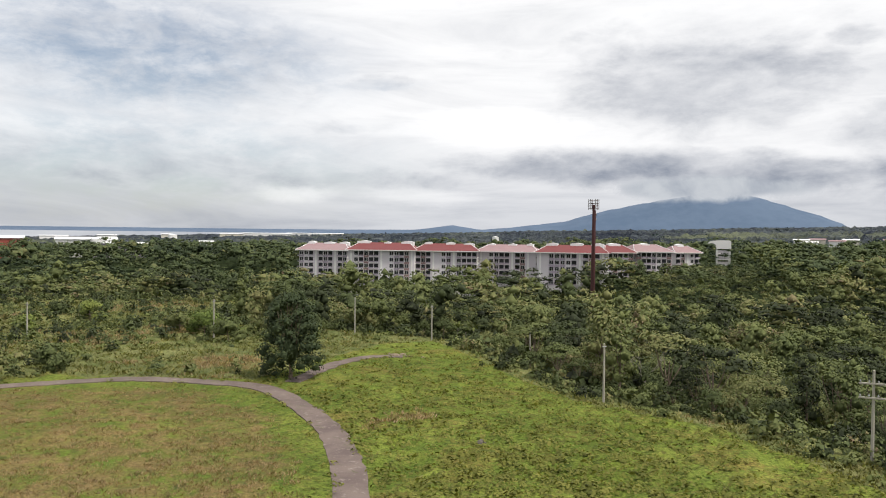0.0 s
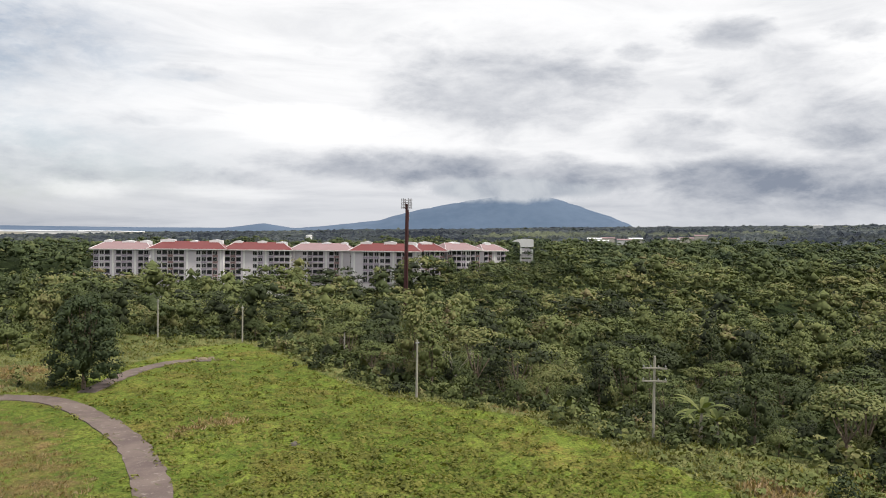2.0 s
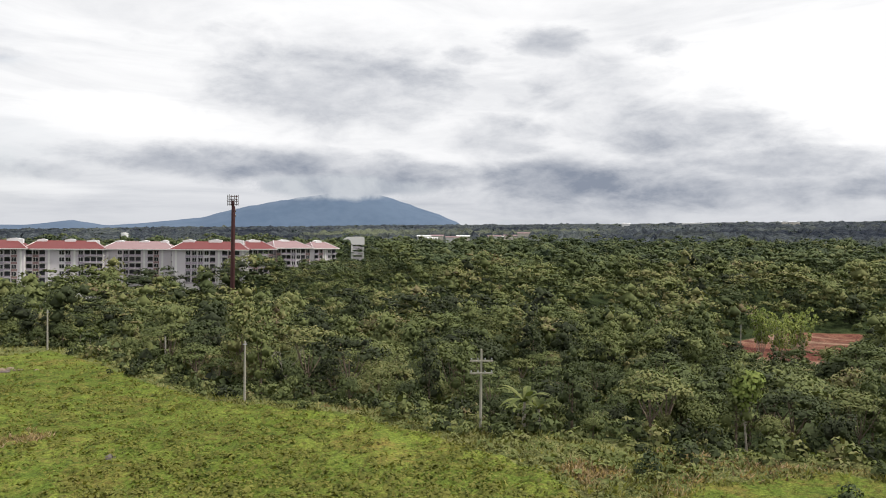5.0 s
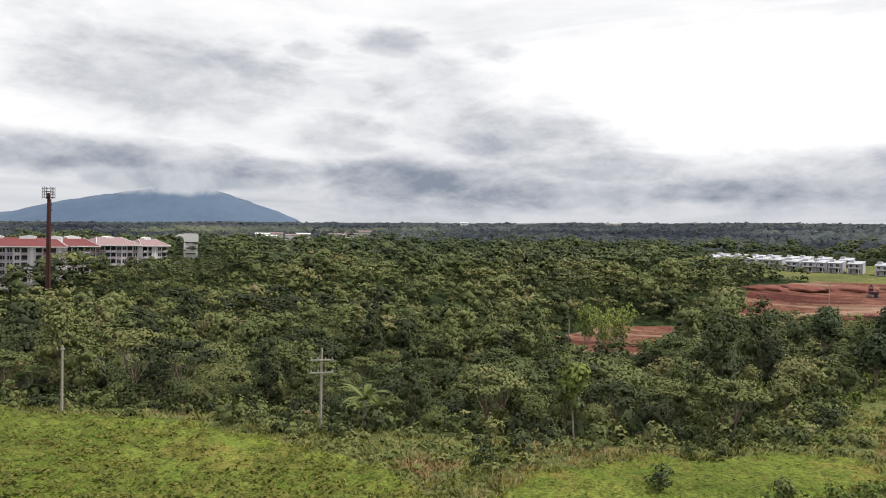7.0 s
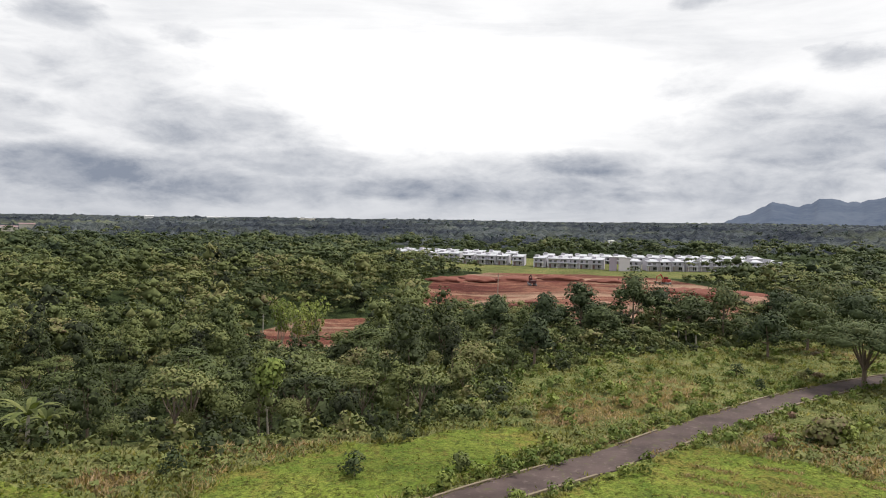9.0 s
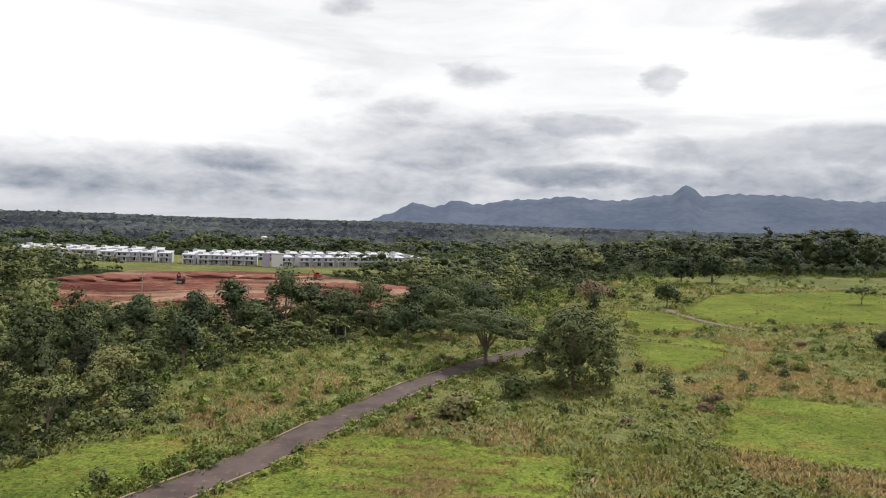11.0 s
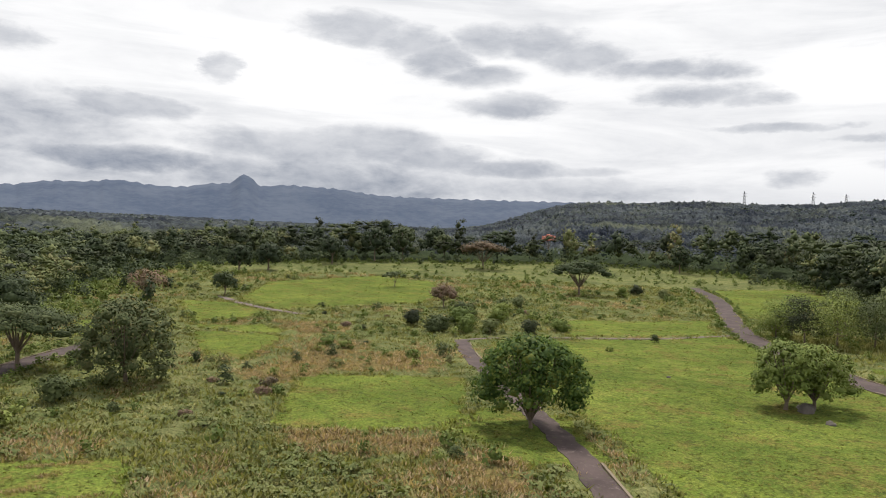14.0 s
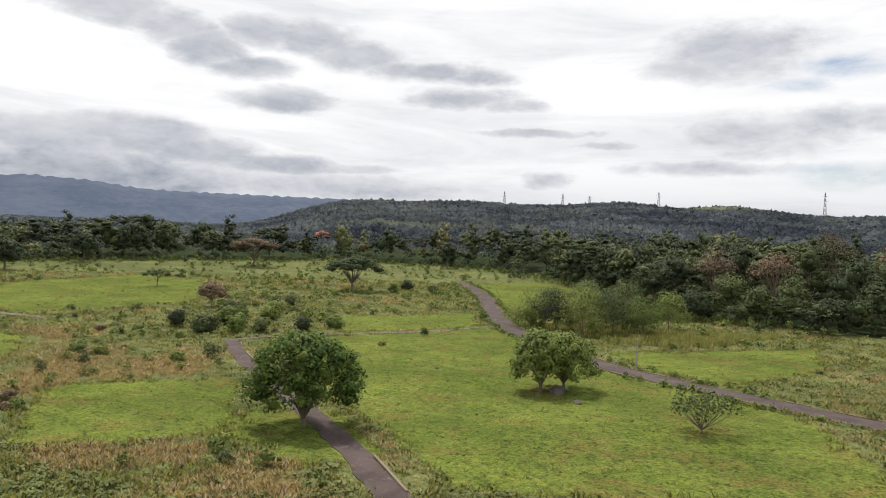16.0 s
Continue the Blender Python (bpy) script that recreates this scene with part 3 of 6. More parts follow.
def build_ground():
    radii = np.concatenate([[0.0], np.geomspace(12, 48, 14), np.geomspace(49, 270, 150), np.geomspace(276, 4950, 92)])
    a = np.radians(np.concatenate([np.arange(-38, 176, .29), np.arange(176, 322, 2.0)]))
    n = len(a)
    x = (radii[1:, None] * np.sin(a)[None]).ravel()
    y = (radii[1:, None] * np.cos(a)[None]).ravel()
    x, y = np.append(x, 0), np.append(y, 0)
    v = np.stack([x, y, height(x, y)], 1)
    r = np.arange(len(radii) - 2)[:, None] * n
    k = np.arange(n)[None]
    k2 = (k + 1) % n
    q = np.stack([r + k, r + n + k, r + n + k2, r + k2], -1).reshape(-1, 4)[:, ::-1]
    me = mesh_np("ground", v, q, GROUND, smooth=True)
    # close the middle
    bm = bmesh.new()
    bm.from_mesh(me)
    bm.verts.ensure_lookup_table()
    c = bm.verts[len(v) - 1]
    for i in range(n):
        bm.faces.new((c, bm.verts[(i + 1) % n], bm.verts[i])).smooth = True
    bmesh.ops.recalc_face_normals(bm, faces=bm.faces)
    bm.to_mesh(me)
    bm.free()
    att = me.color_attributes.new("cover", "FLOAT_COLOR", "POINT")
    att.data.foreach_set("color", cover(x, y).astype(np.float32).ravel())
    return tagged(new("ground", me), "green meadow, scrub and red soil reaching the horizon", "ground", kind="structure")


build_ground()


# ---------- roads ----------
def smooth_line(pts, step=1.5):
    p = [Vector((*q, 0)) for q in pts]
    out = []
    for i in range(len(p) - 1):
        a, b, c, d = p[max(i - 1, 0)], p[i], p[i + 1], p[min(i + 2, len(p) - 1)]
        n = max(int((c - b).length / step), 1)
        for k in range(n):
            t = k / n
            out.append(.5 * ((2 * b) + (c - a) * t + (2 * a - 5 * b + 4 * c - d) * t * t + (3 * b - a - 3 * c + d) * t ** 3))
    return out + [p[-1]]


def ribbon(name, pts, width, mat, label, lift=0.07, kerb=None, ragged=0.25, seed=1):
    line = smooth_line(pts)
    rng = random.Random(seed)
    bm = bmesh.new()
    rows = []
    sides = []
    L = np.array([q[:2] for q in line])
    D = np.gradient(L, axis=0)
    D /= np.linalg.norm(D, axis=1, keepdims=True)
    N = np.stack([-D[:, 1], D[:, 0]], 1)
    Z = np.max([height(*(L + N * k * width / 2).T) for k in (-1, 0, 1)], axis=0)
    for i, p in enumerate(line):
        nrm = Vector((*N[i], 0))
        row = []
        wl, wr = width / 2 + rng.uniform(-ragged, ragged), width / 2 + rng.uniform(-ragged, ragged)
        zc = Z[i] + lift
        for k in (-1.04, -1, -.5, 0, .5, 1, 1.04):
            w = wl if k > 0 else wr
            q = p + nrm * w * k
            row.append(bm.verts.new((q.x, q.y, zc + (-.5 if abs(k) > 1 else .03 * (1 - k * k)))))
        rows.append(row)
        sides.append((p, nrm, zc))
    for a, b in zip(rows, rows[1:]):
        for k in range(6):
            bm.faces.new((a[k], a[k + 1], b[k + 1], b[k]))
    bmesh.ops.recalc_face_normals(bm, faces=bm.faces)
    road = tagged(part(name, bm, mat), label, "road", kind="structure")
    if kerb:
        for sgn in kerb:
            run = []
            for i, (p, nrm, zc) in enumerate(sides):
                q = p + nrm * sgn * (width / 2 + .12)
                if rng.random() < .3 or i == len(sides) - 1:
                    if len(run) > 2:
                        kerb_run(run, road)
                    run = []
                else:
                    run.append((q, nrm, zc))
    return road


def kerb_run(run, parent):
    bm = bmesh.new()
    prev = None
    for q, nrm, zc in run:
        a, b = q - nrm * .14, q + nrm * .14
        cur = [bm.verts.new((a.x, a.y, zc - .5)), bm.verts.new((a.x, a.y, zc + .13)), bm.verts.new((b.x, b.y, zc + .13)), bm.verts.new((b.x, b.y, zc - .5))]
        if prev:
            for k in range(3):
                bm.faces.new((prev[k], prev[k + 1], cur[k + 1], cur[k]))
        else:
            bm.faces.new(cur)
        prev = cur
    bm.faces.new(prev[::-1])
    bmesh.ops.recalc_face_normals(bm, faces=bm.faces)
    part("kerb", bm, KERB, parent)


LINES = {name: (pts, wide) for name, pts, wide in ROADS}
for name, mat, label, lift, kerb, ragged, seed in (
        ("road_1", ROAD_DIRT, "worn concrete track curving through the meadow", .07, None, .18, 3),
        ("road_2", ROAD, "old grey concrete road through overgrown meadow", .07, (-1, 1), .3, 4),
        ("road_3", ROAD, "narrow old concrete road running past a mango tree", .07, (-1,), .25, 5),
        ("road_4", ROAD, "long grey concrete road with pale kerbs", .07, (-1, 1), .25, 6),
        ("footpath_1", ROAD_DIRT, "bare dirt spur off the track", .05, None, .3, 7),
        ("footpath_2", ROAD_DIRT, "thin worn track between two roads", .05, None, .3, 8),
        ("footpath_3", ROAD_DIRT, "thin bare track across a green field", .05, None, .4, 9)):
    ribbon(name, *LINES[name], mat, label, lift, kerb, ragged, seed)

def near_road(p, extra):
    """Whether plan points lie within a road's half width plus extra."""
    bad = np.zeros(len(p), bool)
    for o in bpy.data.objects:
        if o.type == "MESH" and (o.name.startswith("road_") or o.name.startswith("footpath_")):
            c = np.empty(len(o.data.vertices) * 3)
            o.data.vertices.foreach_get("co", c)
            c = c.reshape(-1, 7, 3)[::2, :, :2]
            half = np.linalg.norm(c[:, 5] - c[:, 3], axis=1).mean() + extra
            for m in c[:, 3]:
                bad |= np.hypot(p[:, 0] - m[0], p[:, 1] - m[1]) < half
    return bad


# ---------- far backdrop: volcano, hills, water ----------
def polar_relief(name, az0, az1, d0, d1, fn, mat, label, na=160, nr=26):
    az = np.radians(np.linspace(az0, az1, na))
    d = np.linspace(d0, d1, nr)
    A, D = np.meshgrid(az, d, indexing="ij")
    x, y = D * np.sin(A), D * np.cos(A)
    z = fn(np.degrees(A), (D - d0) / (d1 - d0), x, y)
    v = np.stack([x, y, z], -1).reshape(-1, 3)
    i = np.arange(na - 1)[:, None] * nr
    k = np.arange(nr - 1)[None]
    q = np.stack([i + k, i + nr + k, i + nr + k + 1, i + k + 1], -1).reshape(-1, 4)[:, ::-1]
    return tagged(new(name, mesh_np(name, v, q, mat, smooth=True)), label, "mountain", kind="structure")


def volcano(az, f, x, y):
    # the skyline's elevation in degrees along the azimuth
    el = np.interp(az, [-34, -8, -2, .7, 2.8, 5, 9.2, 11.3, 13.4, 15.8, 18.5, 21.5, 23, 24.9, 26.7, 28.1, 28.9, 36], [.30, .34, .40, .78, .44, .62, 1.12, 1.74, 2.20, 2.66, 3.10, 3.12, 2.84, 2.19, 1.62, 1.06, .5, .2])
    h = 4500 * np.tan(np.radians(el)) - 3
    rid = 1 + .010 * np.sin(az * 3.1 + 1) + .008 * np.sin(az * 9) + .025 * (f - .7) * np.sin(az * 5 + 6 * f)
    return 25 + h * rid * sstep(0, .75, f) ** .7 * (1 - .5 * sstep(.8, 1, f))


def hills(az, f, x, y):
    h = 148 * sstep(78.5, 87, az) + 76 * sstep(84, 100, az) + 4 * sstep(108, 124, az)
    for a, w, k in ((81.3, .8, 20), (83.6, .9, 18), (86, 1.2, 42), (89.3, 1.2, 40), (93.5, 2.2, 22), (97.6, 1.8, 22), (104.5, 1.8, 30), (106.4, .8, 68), (109, 2.0, 30), (112.5, 3, 32)):
        h = h + k * np.exp(-((az - a) / w) ** 2)
    h = h + 3 * np.sin(az * 6.3) + 2 * np.sin(az * 17.1)
    return 40 + h * sstep(0, .8, f) ** .8 * (1 - .4 * sstep(.85, 1, f))


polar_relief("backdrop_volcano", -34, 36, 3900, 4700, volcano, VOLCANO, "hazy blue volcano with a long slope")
polar_relief("backdrop_hills", 77, 150, 2700, 4300, hills, HILLS, "forested hills under painted blue haze, with one sharp peak", 300)


# ---------- cloud lying on the volcano's top ----------
def cloud_cap():
    m, t, b = material("cloud_cap", 1.0)
    p = world_vec(t)
    n = noise_node(t, p, .0042, 8, .6, .3)
    uv = attr(t, "cap")
    a = range_node(t, math_node(t, "ADD", uv, math_node(t, "MULTIPLY", math_node(t, "SUBTRACT", n, .5), 1.0)), .22, .62)
    em = nd(t, "ShaderNodeEmission")
    t.links.new(mix_node(t, range_node(t, n, .3, .7), (.36, .40, .47), (.60, .63, .67)), em.inputs[0])
    tr = nd(t, "ShaderNodeBsdfTransparent")
    mx = nd(t, "ShaderNodeMixShader")
    t.links.new(a, mx.inputs[0])
    t.links.new(tr.outputs[0], mx.inputs[1])
    t.links.new(em.outputs[0], mx.inputs[2])
    t.links.new(mx.outputs[0], t.nodes["Material Output"].inputs[0])
    na, ne = 60, 24
    A, E = np.meshgrid(np.radians(np.linspace(8, 33, na)), np.linspace(2.2, 6.0, ne), indexing="ij")
    D = 3860 - 60 * np.sin((E - 2.2) / 3.8 * np.pi)
    z = 22 + D * np.tan(np.radians(E))
    v = np.stack([D * np.sin(A), D * np.cos(A), z], -1).reshape(-1, 3)
    i = np.arange(na - 1)[:, None] * ne
    k = np.arange(ne - 1)[None]
    q = np.stack([i + k, i + ne + k, i + ne + k + 1, i + k + 1], -1).reshape(-1, 4)
    u = (np.degrees(A) - 19.5) / 11.5
    w = (E - 3.6) / 1.3
    cap = np.clip(1 - np.sqrt(u * u + w * w), 0, 1)
    me = mesh_np("backdrop_cloud", v, q, m, smooth=True)
    at = me.attributes.new("cap", "FLOAT", "POINT")
    at.data.foreach_set("value", cap.astype(np.float32).ravel())
    ob = tagged(new("backdrop_cloud", me), "low grey cloud resting on the volcano", "cloud", kind="structure")
    ob.visible_shadow = False


cloud_cap()

# ---------- vegetation ----------
def leaf_quads(centres, normals, size, rng, droop=0.0, slim=1.0):
    """One bent leaf spray (a quad) at each centre."""
    n = len(centres)
    nr = normals / np.maximum(np.linalg.norm(normals, axis=1, keepdims=True), 1e-6)
    r = rng.normal(size=(n, 3))
    u = np.cross(nr, r)
    u /= np.maximum(np.linalg.norm(u, axis=1, keepdims=True), 1e-6)
    w = np.cross(nr, u)
    s = size * rng.uniform(.6, 1.35, (n, 1))
    k = rng.uniform(.6, 1.0, (n, 1)) * slim
    a = centres - u * s * .5
    c = centres + u * s * .5
    b = centres + w * s * k * .5 + nr * s * .12
    d = centres - w * s * k * .5 + nr * s * .12
    a[:, 2] -= droop * s[:, 0]
    c[:, 2] -= droop * s[:, 0]
    v = np.stack([a, b, c, d], 1).reshape(-1, 3)
    return v, np.arange(4 * n).reshape(-1, 4)[:, ::-1]


def lobe_cloud(lobes, n, rng, shell=.6):
    """Points and normals on the outside of ellipsoid lobes (x, y, z, rx, rz), fewer below."""
    L = np.array(lobes)
    area = L[:, 3] ** 2 + L[:, 3] * L[:, 4]
    pick = rng.choice(len(L), size=n, p=area / area.sum())
    d = rng.normal(size=(n, 3))
    d[:, 2] = np.abs(d[:, 2]) * np.where(rng.random(n) < .78, 1, -1)
    d /= np.linalg.norm(d, axis=1, keepdims=True)
    rad = 1 - (1 - shell) * rng.random(n) ** 2
    q = L[pick]
    s = np.stack([q[:, 3], q[:, 3], q[:, 4]], 1)
    p = q[:, :3] + d * s * rad[:, None]
    nn = d / s + rng.normal(size=(n, 3)) * .26 / q[:, 3:4] + np.array([0, 0, .25]) / q[:, 3:4]
    return p, nn


def lobes_round(h, w, rng, n=11, base=.12):
    """A broad crown of several puffs."""
    out = [(0, 0, h * .62, w * .34, h * .26)]
    for i in range(n):
        a = 6.2832 * (i + rng.uniform(-.3, .3)) / n * 1.618 * 1.0 + i * 2.4
        t = rng.uniform(.15, 1)
        zz = h * (base + (.94 - base) * (1 - t * .55) * rng.uniform(.62 if base > .08 else .28, 1.0))
        rr = w * .5 * t * rng.uniform(.6, .95)
        r = w * rng.uniform(.13, .24)
        out.append((math.cos(a) * rr, math.sin(a) * rr, min(zz, h - r * .6), r, r * rng.uniform(.55, .85)))
    return out


def lobes_flat(h, w, rng, n=12):
    """An umbrella crown in layers."""
    out = []
    for i in range(n):
        a = i * 2.4 + rng.uniform(-.3, .3)
        t = math.sqrt((i + .5) / n)
        r = w * rng.uniform(.12, .19)
        k = .42 * rng.uniform(.82, 1.12)
        out.append((math.cos(a) * w * k * t, math.sin(a) * w * k * t, h * (.93 - .24 * t * t) + rng.uniform(-.09, .05) * h, r, r * .4))
    return out


def lobes_tall(h, w, rng, n=9):
    out = []
    for i in range(n):
        t = (i + .5) / n
        a = i * 2.4
        r = w * (.30 - .14 * t) * rng.uniform(.8, 1.2)
        out.append((math.cos(a) * w * .22 * (1 - .6 * t), math.sin(a) * w * .22 * (1 - .6 * t), h * (.2 + .74 * t), r, r * 1.15))
    return out


def lobes_vine(h, w, rng, n=8):
    """A crown hung with creepers down to the ground."""
    out = []
    for i in range(n):
        a = i * 2.4
        t = rng.uniform(.1, .9)
        r = w * rng.uniform(.16, .26)
        out.append((math.cos(a) * w * .36 * t, math.sin(a) * w * .36 * t, h * rng.uniform(.25, .8), r, r * rng.uniform(.9, 1.6)))
    out.append((0, 0, h * .78, w * .26, h * .16))
    return out


LOBES = {"round": lobes_round, "flat": lobes_flat, "tall": lobes_tall, "vine": lobes_vine}


def core_mesh(lobes, shrink=.6, coarse=False):
    """Closed inner foliage so that the crown is not see-through."""
    if coarse:
        v0 = np.array([(1, 0, 0), (0, 1, 0), (-1, 0, 0), (0, -1, 0), (0, 0, 1), (0, 0, -.6)], float)
        f0 = np.array([(0, 1, 4), (1, 2, 4), (2, 3, 4), (3, 0, 4), (1, 0, 5), (2, 1, 5), (3, 2, 5), (0, 3, 5)])
    else:
        bm = bmesh.new()
        bmesh.ops.create_icosphere(bm, subdivisions=1, radius=1)
        v0 = np.array([v.co[:] for v in bm.verts])
        f0 = np.array([[v.index for v in f.verts] for f in bm.faces])
        bm.free()
    V, Fc = [], []
    for i, (x, y, z, r, rz) in enumerate(lobes):
        V.append(v0 * np.array([r, r, rz]) * shrink + np.array([x, y, z]))
        Fc.append(f0 + i * len(v0))
    V, Fc = np.concatenate(V), np.concatenate(Fc)
    return V, np.concatenate([Fc, Fc[:, 2:3]], 1)


def crown_arrays(shape, h, w, leaves, size, seed, core=True, lobes=None, droop=.1, shrink=.6, count=None, coarse=False):
    rng = np.random.default_rng(seed)
    lobes = lobes or (LOBES[shape](h, w, rng, count) if count else LOBES[shape](h, w, rng))
    p, nn = lobe_cloud(lobes, leaves, rng)
    v, f = leaf_quads(p, nn, size, rng, droop)
    # leaves turn to the light: shade them by the bough that carries them
    out = p - np.array([0, 0, h * .35])
    out /= np.maximum(np.linalg.norm(out, axis=1, keepdims=True), 1e-3)
    nb = nn / np.maximum(np.linalg.norm(nn, axis=1, keepdims=True), 1e-6)
    nl = nb * .6 + out * .75 + np.array([0, 0, .05]) + rng.normal(size=p.shape) * .12
    nl = np.repeat(nl, 4, axis=0)
    if core:
        cv, cf = core_mesh(lobes, shrink, coarse)
        cn = np.concatenate([(cv[i * len(cv) // len(lobes):(i + 1) * len(cv) // len(lobes)] - np.array(q[:3])) / q[3] for i, q in enumerate(lobes)])
        nl = np.concatenate([nl, cn])
        cv = cv + rng.normal(size=cv.shape) * size * .22
        f = np.concatenate([f, np.stack([cf[:, 0], cf[:, 1], cf[:, 2], cf[:, 3]], 1) + len(v)])
        v = np.concatenate([v, cv])
    nl /= np.maximum(np.linalg.norm(nl, axis=1, keepdims=True), 1e-6)
    return v, f, lobes, nl


def faces_mesh(name, v, f, mat, tint, normals=None):
    """Quads, with triangles written as quads whose last corner repeats."""
    tri = f[:, 2] == f[:, 3]
    me = bpy.data.meshes.new(name)
    quads, tris = f[~tri], f[tri][:, :3]
    loops = np.concatenate([quads.ravel(), tris.ravel()])
    starts = np.concatenate([np.arange(len(quads)) * 4, len(quads) * 4 + np.arange(len(tris)) * 3])
    me.vertices.add(len(v))
    me.vertices.foreach_set("co", v.astype(np.float32).ravel())
    me.loops.add(len(loops))
    me.loops.foreach_set("vertex_index", loops.astype(np.int32))
    me.polygons.add(len(starts))
    me.polygons.foreach_set("loop_start", starts.astype(np.int32))
    me.update(calc_edges=True)
    a = me.attributes.new("tint", "FLOAT", "POINT")
    a.data.foreach_set("value", np.broadcast_to(np.asarray(tint, np.float32), (len(v),)).copy())
    me.materials.append(mat)
    if normals is not None:
        me.polygons.foreach_set("use_smooth", np.ones(len(starts), dtype=bool))
        c = me.attributes.new("custom_normal", "FLOAT_VECTOR", "POINT")
        c.data.foreach_set("vector", normals.astype(np.float32).ravel())
    return me


def trunk_bm(h, r, lobes, rng, limbs=5, lean=.04, split=.3):
    bm = bmesh.new()
    x, y = rng.uniform(-lean, lean) * h, rng.uniform(-lean, lean) * h
    top = (x, y, h * .62)
    tube_bm(bm, [(0, 0, -.8), (0, 0, .3), (x * .4, y * .4, h * split), top], [r * 1.5, r * 1.05, r * .8, r * .35], 7)
    for q in list(lobes)[1:limbs + 1]:
        b = Vector((x * .4, y * .4, h * split))
        e = Vector(q[:3])
        m = b.lerp(e, .5) + Vector((0, 0, -.08 * h + .04 * h * rng.uniform(0, 1)))
        tube_bm(bm, [b - Vector((0, 0, .2)), m, e], [r * .55, r * .38, r * .14], 5)
    return bm


def tree(name, m, shape, h, w, leaves, size, seed, leaf, label, r=.22, bark=None, group="", lobes=None, limbs=5, split=.3, tint=0.0, category="tree", core=True):
    rng = random.Random(seed)
    v, f, lobes, nl = crown_arrays(shape, h, w, leaves, size, seed, core, lobes, shrink=.5 if lobes else .42)
    top = empty(name, m, label, category, group)
    part("trunk", trunk_bm(h, r, lobes, rng, limbs, split=split), bark or BARK, top)
    cr = new("crown", faces_mesh("crown", v, f, leaf, tint, nl))
    cr.parent = top
    return top


def stand(x, y, rz=0.0, s=1.0, dz=0.0):
    return Matrix.Translation((x, y, gz(x, y) + dz)) @ Matrix.Rotation(radians(rz), 4, "Z") @ Matrix.Scale(s, 4)


def scatter_mesh(name, protos, pts, scale, rot, tints, mat, label, category, zs=None):
    """Many plants joined into one mesh of kind stuff."""
    V, Fa, T, N = [], [], [], []
    off = 0
    z = height(pts[:, 0], pts[:, 1]) if zs is None else zs
    which = RNG.integers(0, len(protos), len(pts))
    for k, (pv, pf, pn) in enumerate(protos):
        sel = np.where(which == k)[0]
        if not len(sel):
            continue
        c, s = np.cos(rot[sel]), np.sin(rot[sel])
        sc = scale[sel]
        X = (pv[None, :, 0] * c[:, None] - pv[None, :, 1] * s[:, None]) * sc[:, None] + pts[sel, 0:1]
        Y = (pv[None, :, 0] * s[:, None] + pv[None, :, 1] * c[:, None]) * sc[:, None] + pts[sel, 1:2]
        Z = pv[None, :, 2] * sc[:, None] + z[sel][:, None]
        V.append(np.stack([X, Y, Z], -1).reshape(-1, 3))
        Fa.append((pf[None] + (np.arange(len(sel)) * len(pv))[:, None, None]).reshape(-1, 4) + off)
        T.append(np.repeat(tints[sel], len(pv)))
        NX = pn[None, :, 0] * c[:, None] - pn[None, :, 1] * s[:, None]
        NY = pn[None, :, 0] * s[:, None] + pn[None, :, 1] * c[:, None]
        N.append(np.stack([NX, NY, np.broadcast_to(pn[None, :, 2], NX.shape)], -1).reshape(-1, 3))
        off += len(sel) * len(pv)
    me = faces_mesh(name, np.concatenate(V), np.concatenate(Fa), mat, np.concatenate(T), np.concatenate(N))
    return tagged(new(name, me), label, category, kind="stuff")


def jitter_grid(x0, x1, y0, y1, step, rng):
    gx, gy = np.meshgrid(np.arange(x0, x1, step), np.arange(y0, y1, step))
    p = np.stack([gx.ravel(), gy.ravel()], 1) + rng.uniform(-.48, .48, (gx.size, 2)) * step
    return p


def wooded(p, margin=2.0):
    x, y = p[:, 0], p[:, 1]
    ok = edge_distance(OPEN, x, y) > margin
    for poly, mg in ((EARTH, 3), (CLEARING, 1.5), (ESTATE, 4), (BLOCKS, 1)):
        ok &= edge_distance(poly, x, y) > mg
    return ok


LOW_GROWTH = [[polar(*q) for q in ((46.5, 158), (57, 158), (57.5, 215), (47, 235))], [polar(*q) for q in ((60, 165), (60, 300), (89, 300), (89, 165), (78, 140), (66, 140))],
              [polar(*q) for q in ((-13, 300), (-13, 400), (24, 400), (24, 300), (10, 285))],
              [polar(*q) for q in ((12, 270), (22.5, 270), (23, 425), (16, 425))]]


def low_growth(p):
    k = np.ones(len(p))
    for poly, f in zip(LOW_GROWTH, (.55, .62, 1.3, .55)):
        k = np.where(inside(poly, p[:, 0], p[:, 1]), f, k)
    return k


def az_of(p):
    return np.degrees(np.arctan2(p[:, 0], p[:, 1]))


def in_view(p):
    a = az_of(p)
    return (a > -36) & (a < 174)


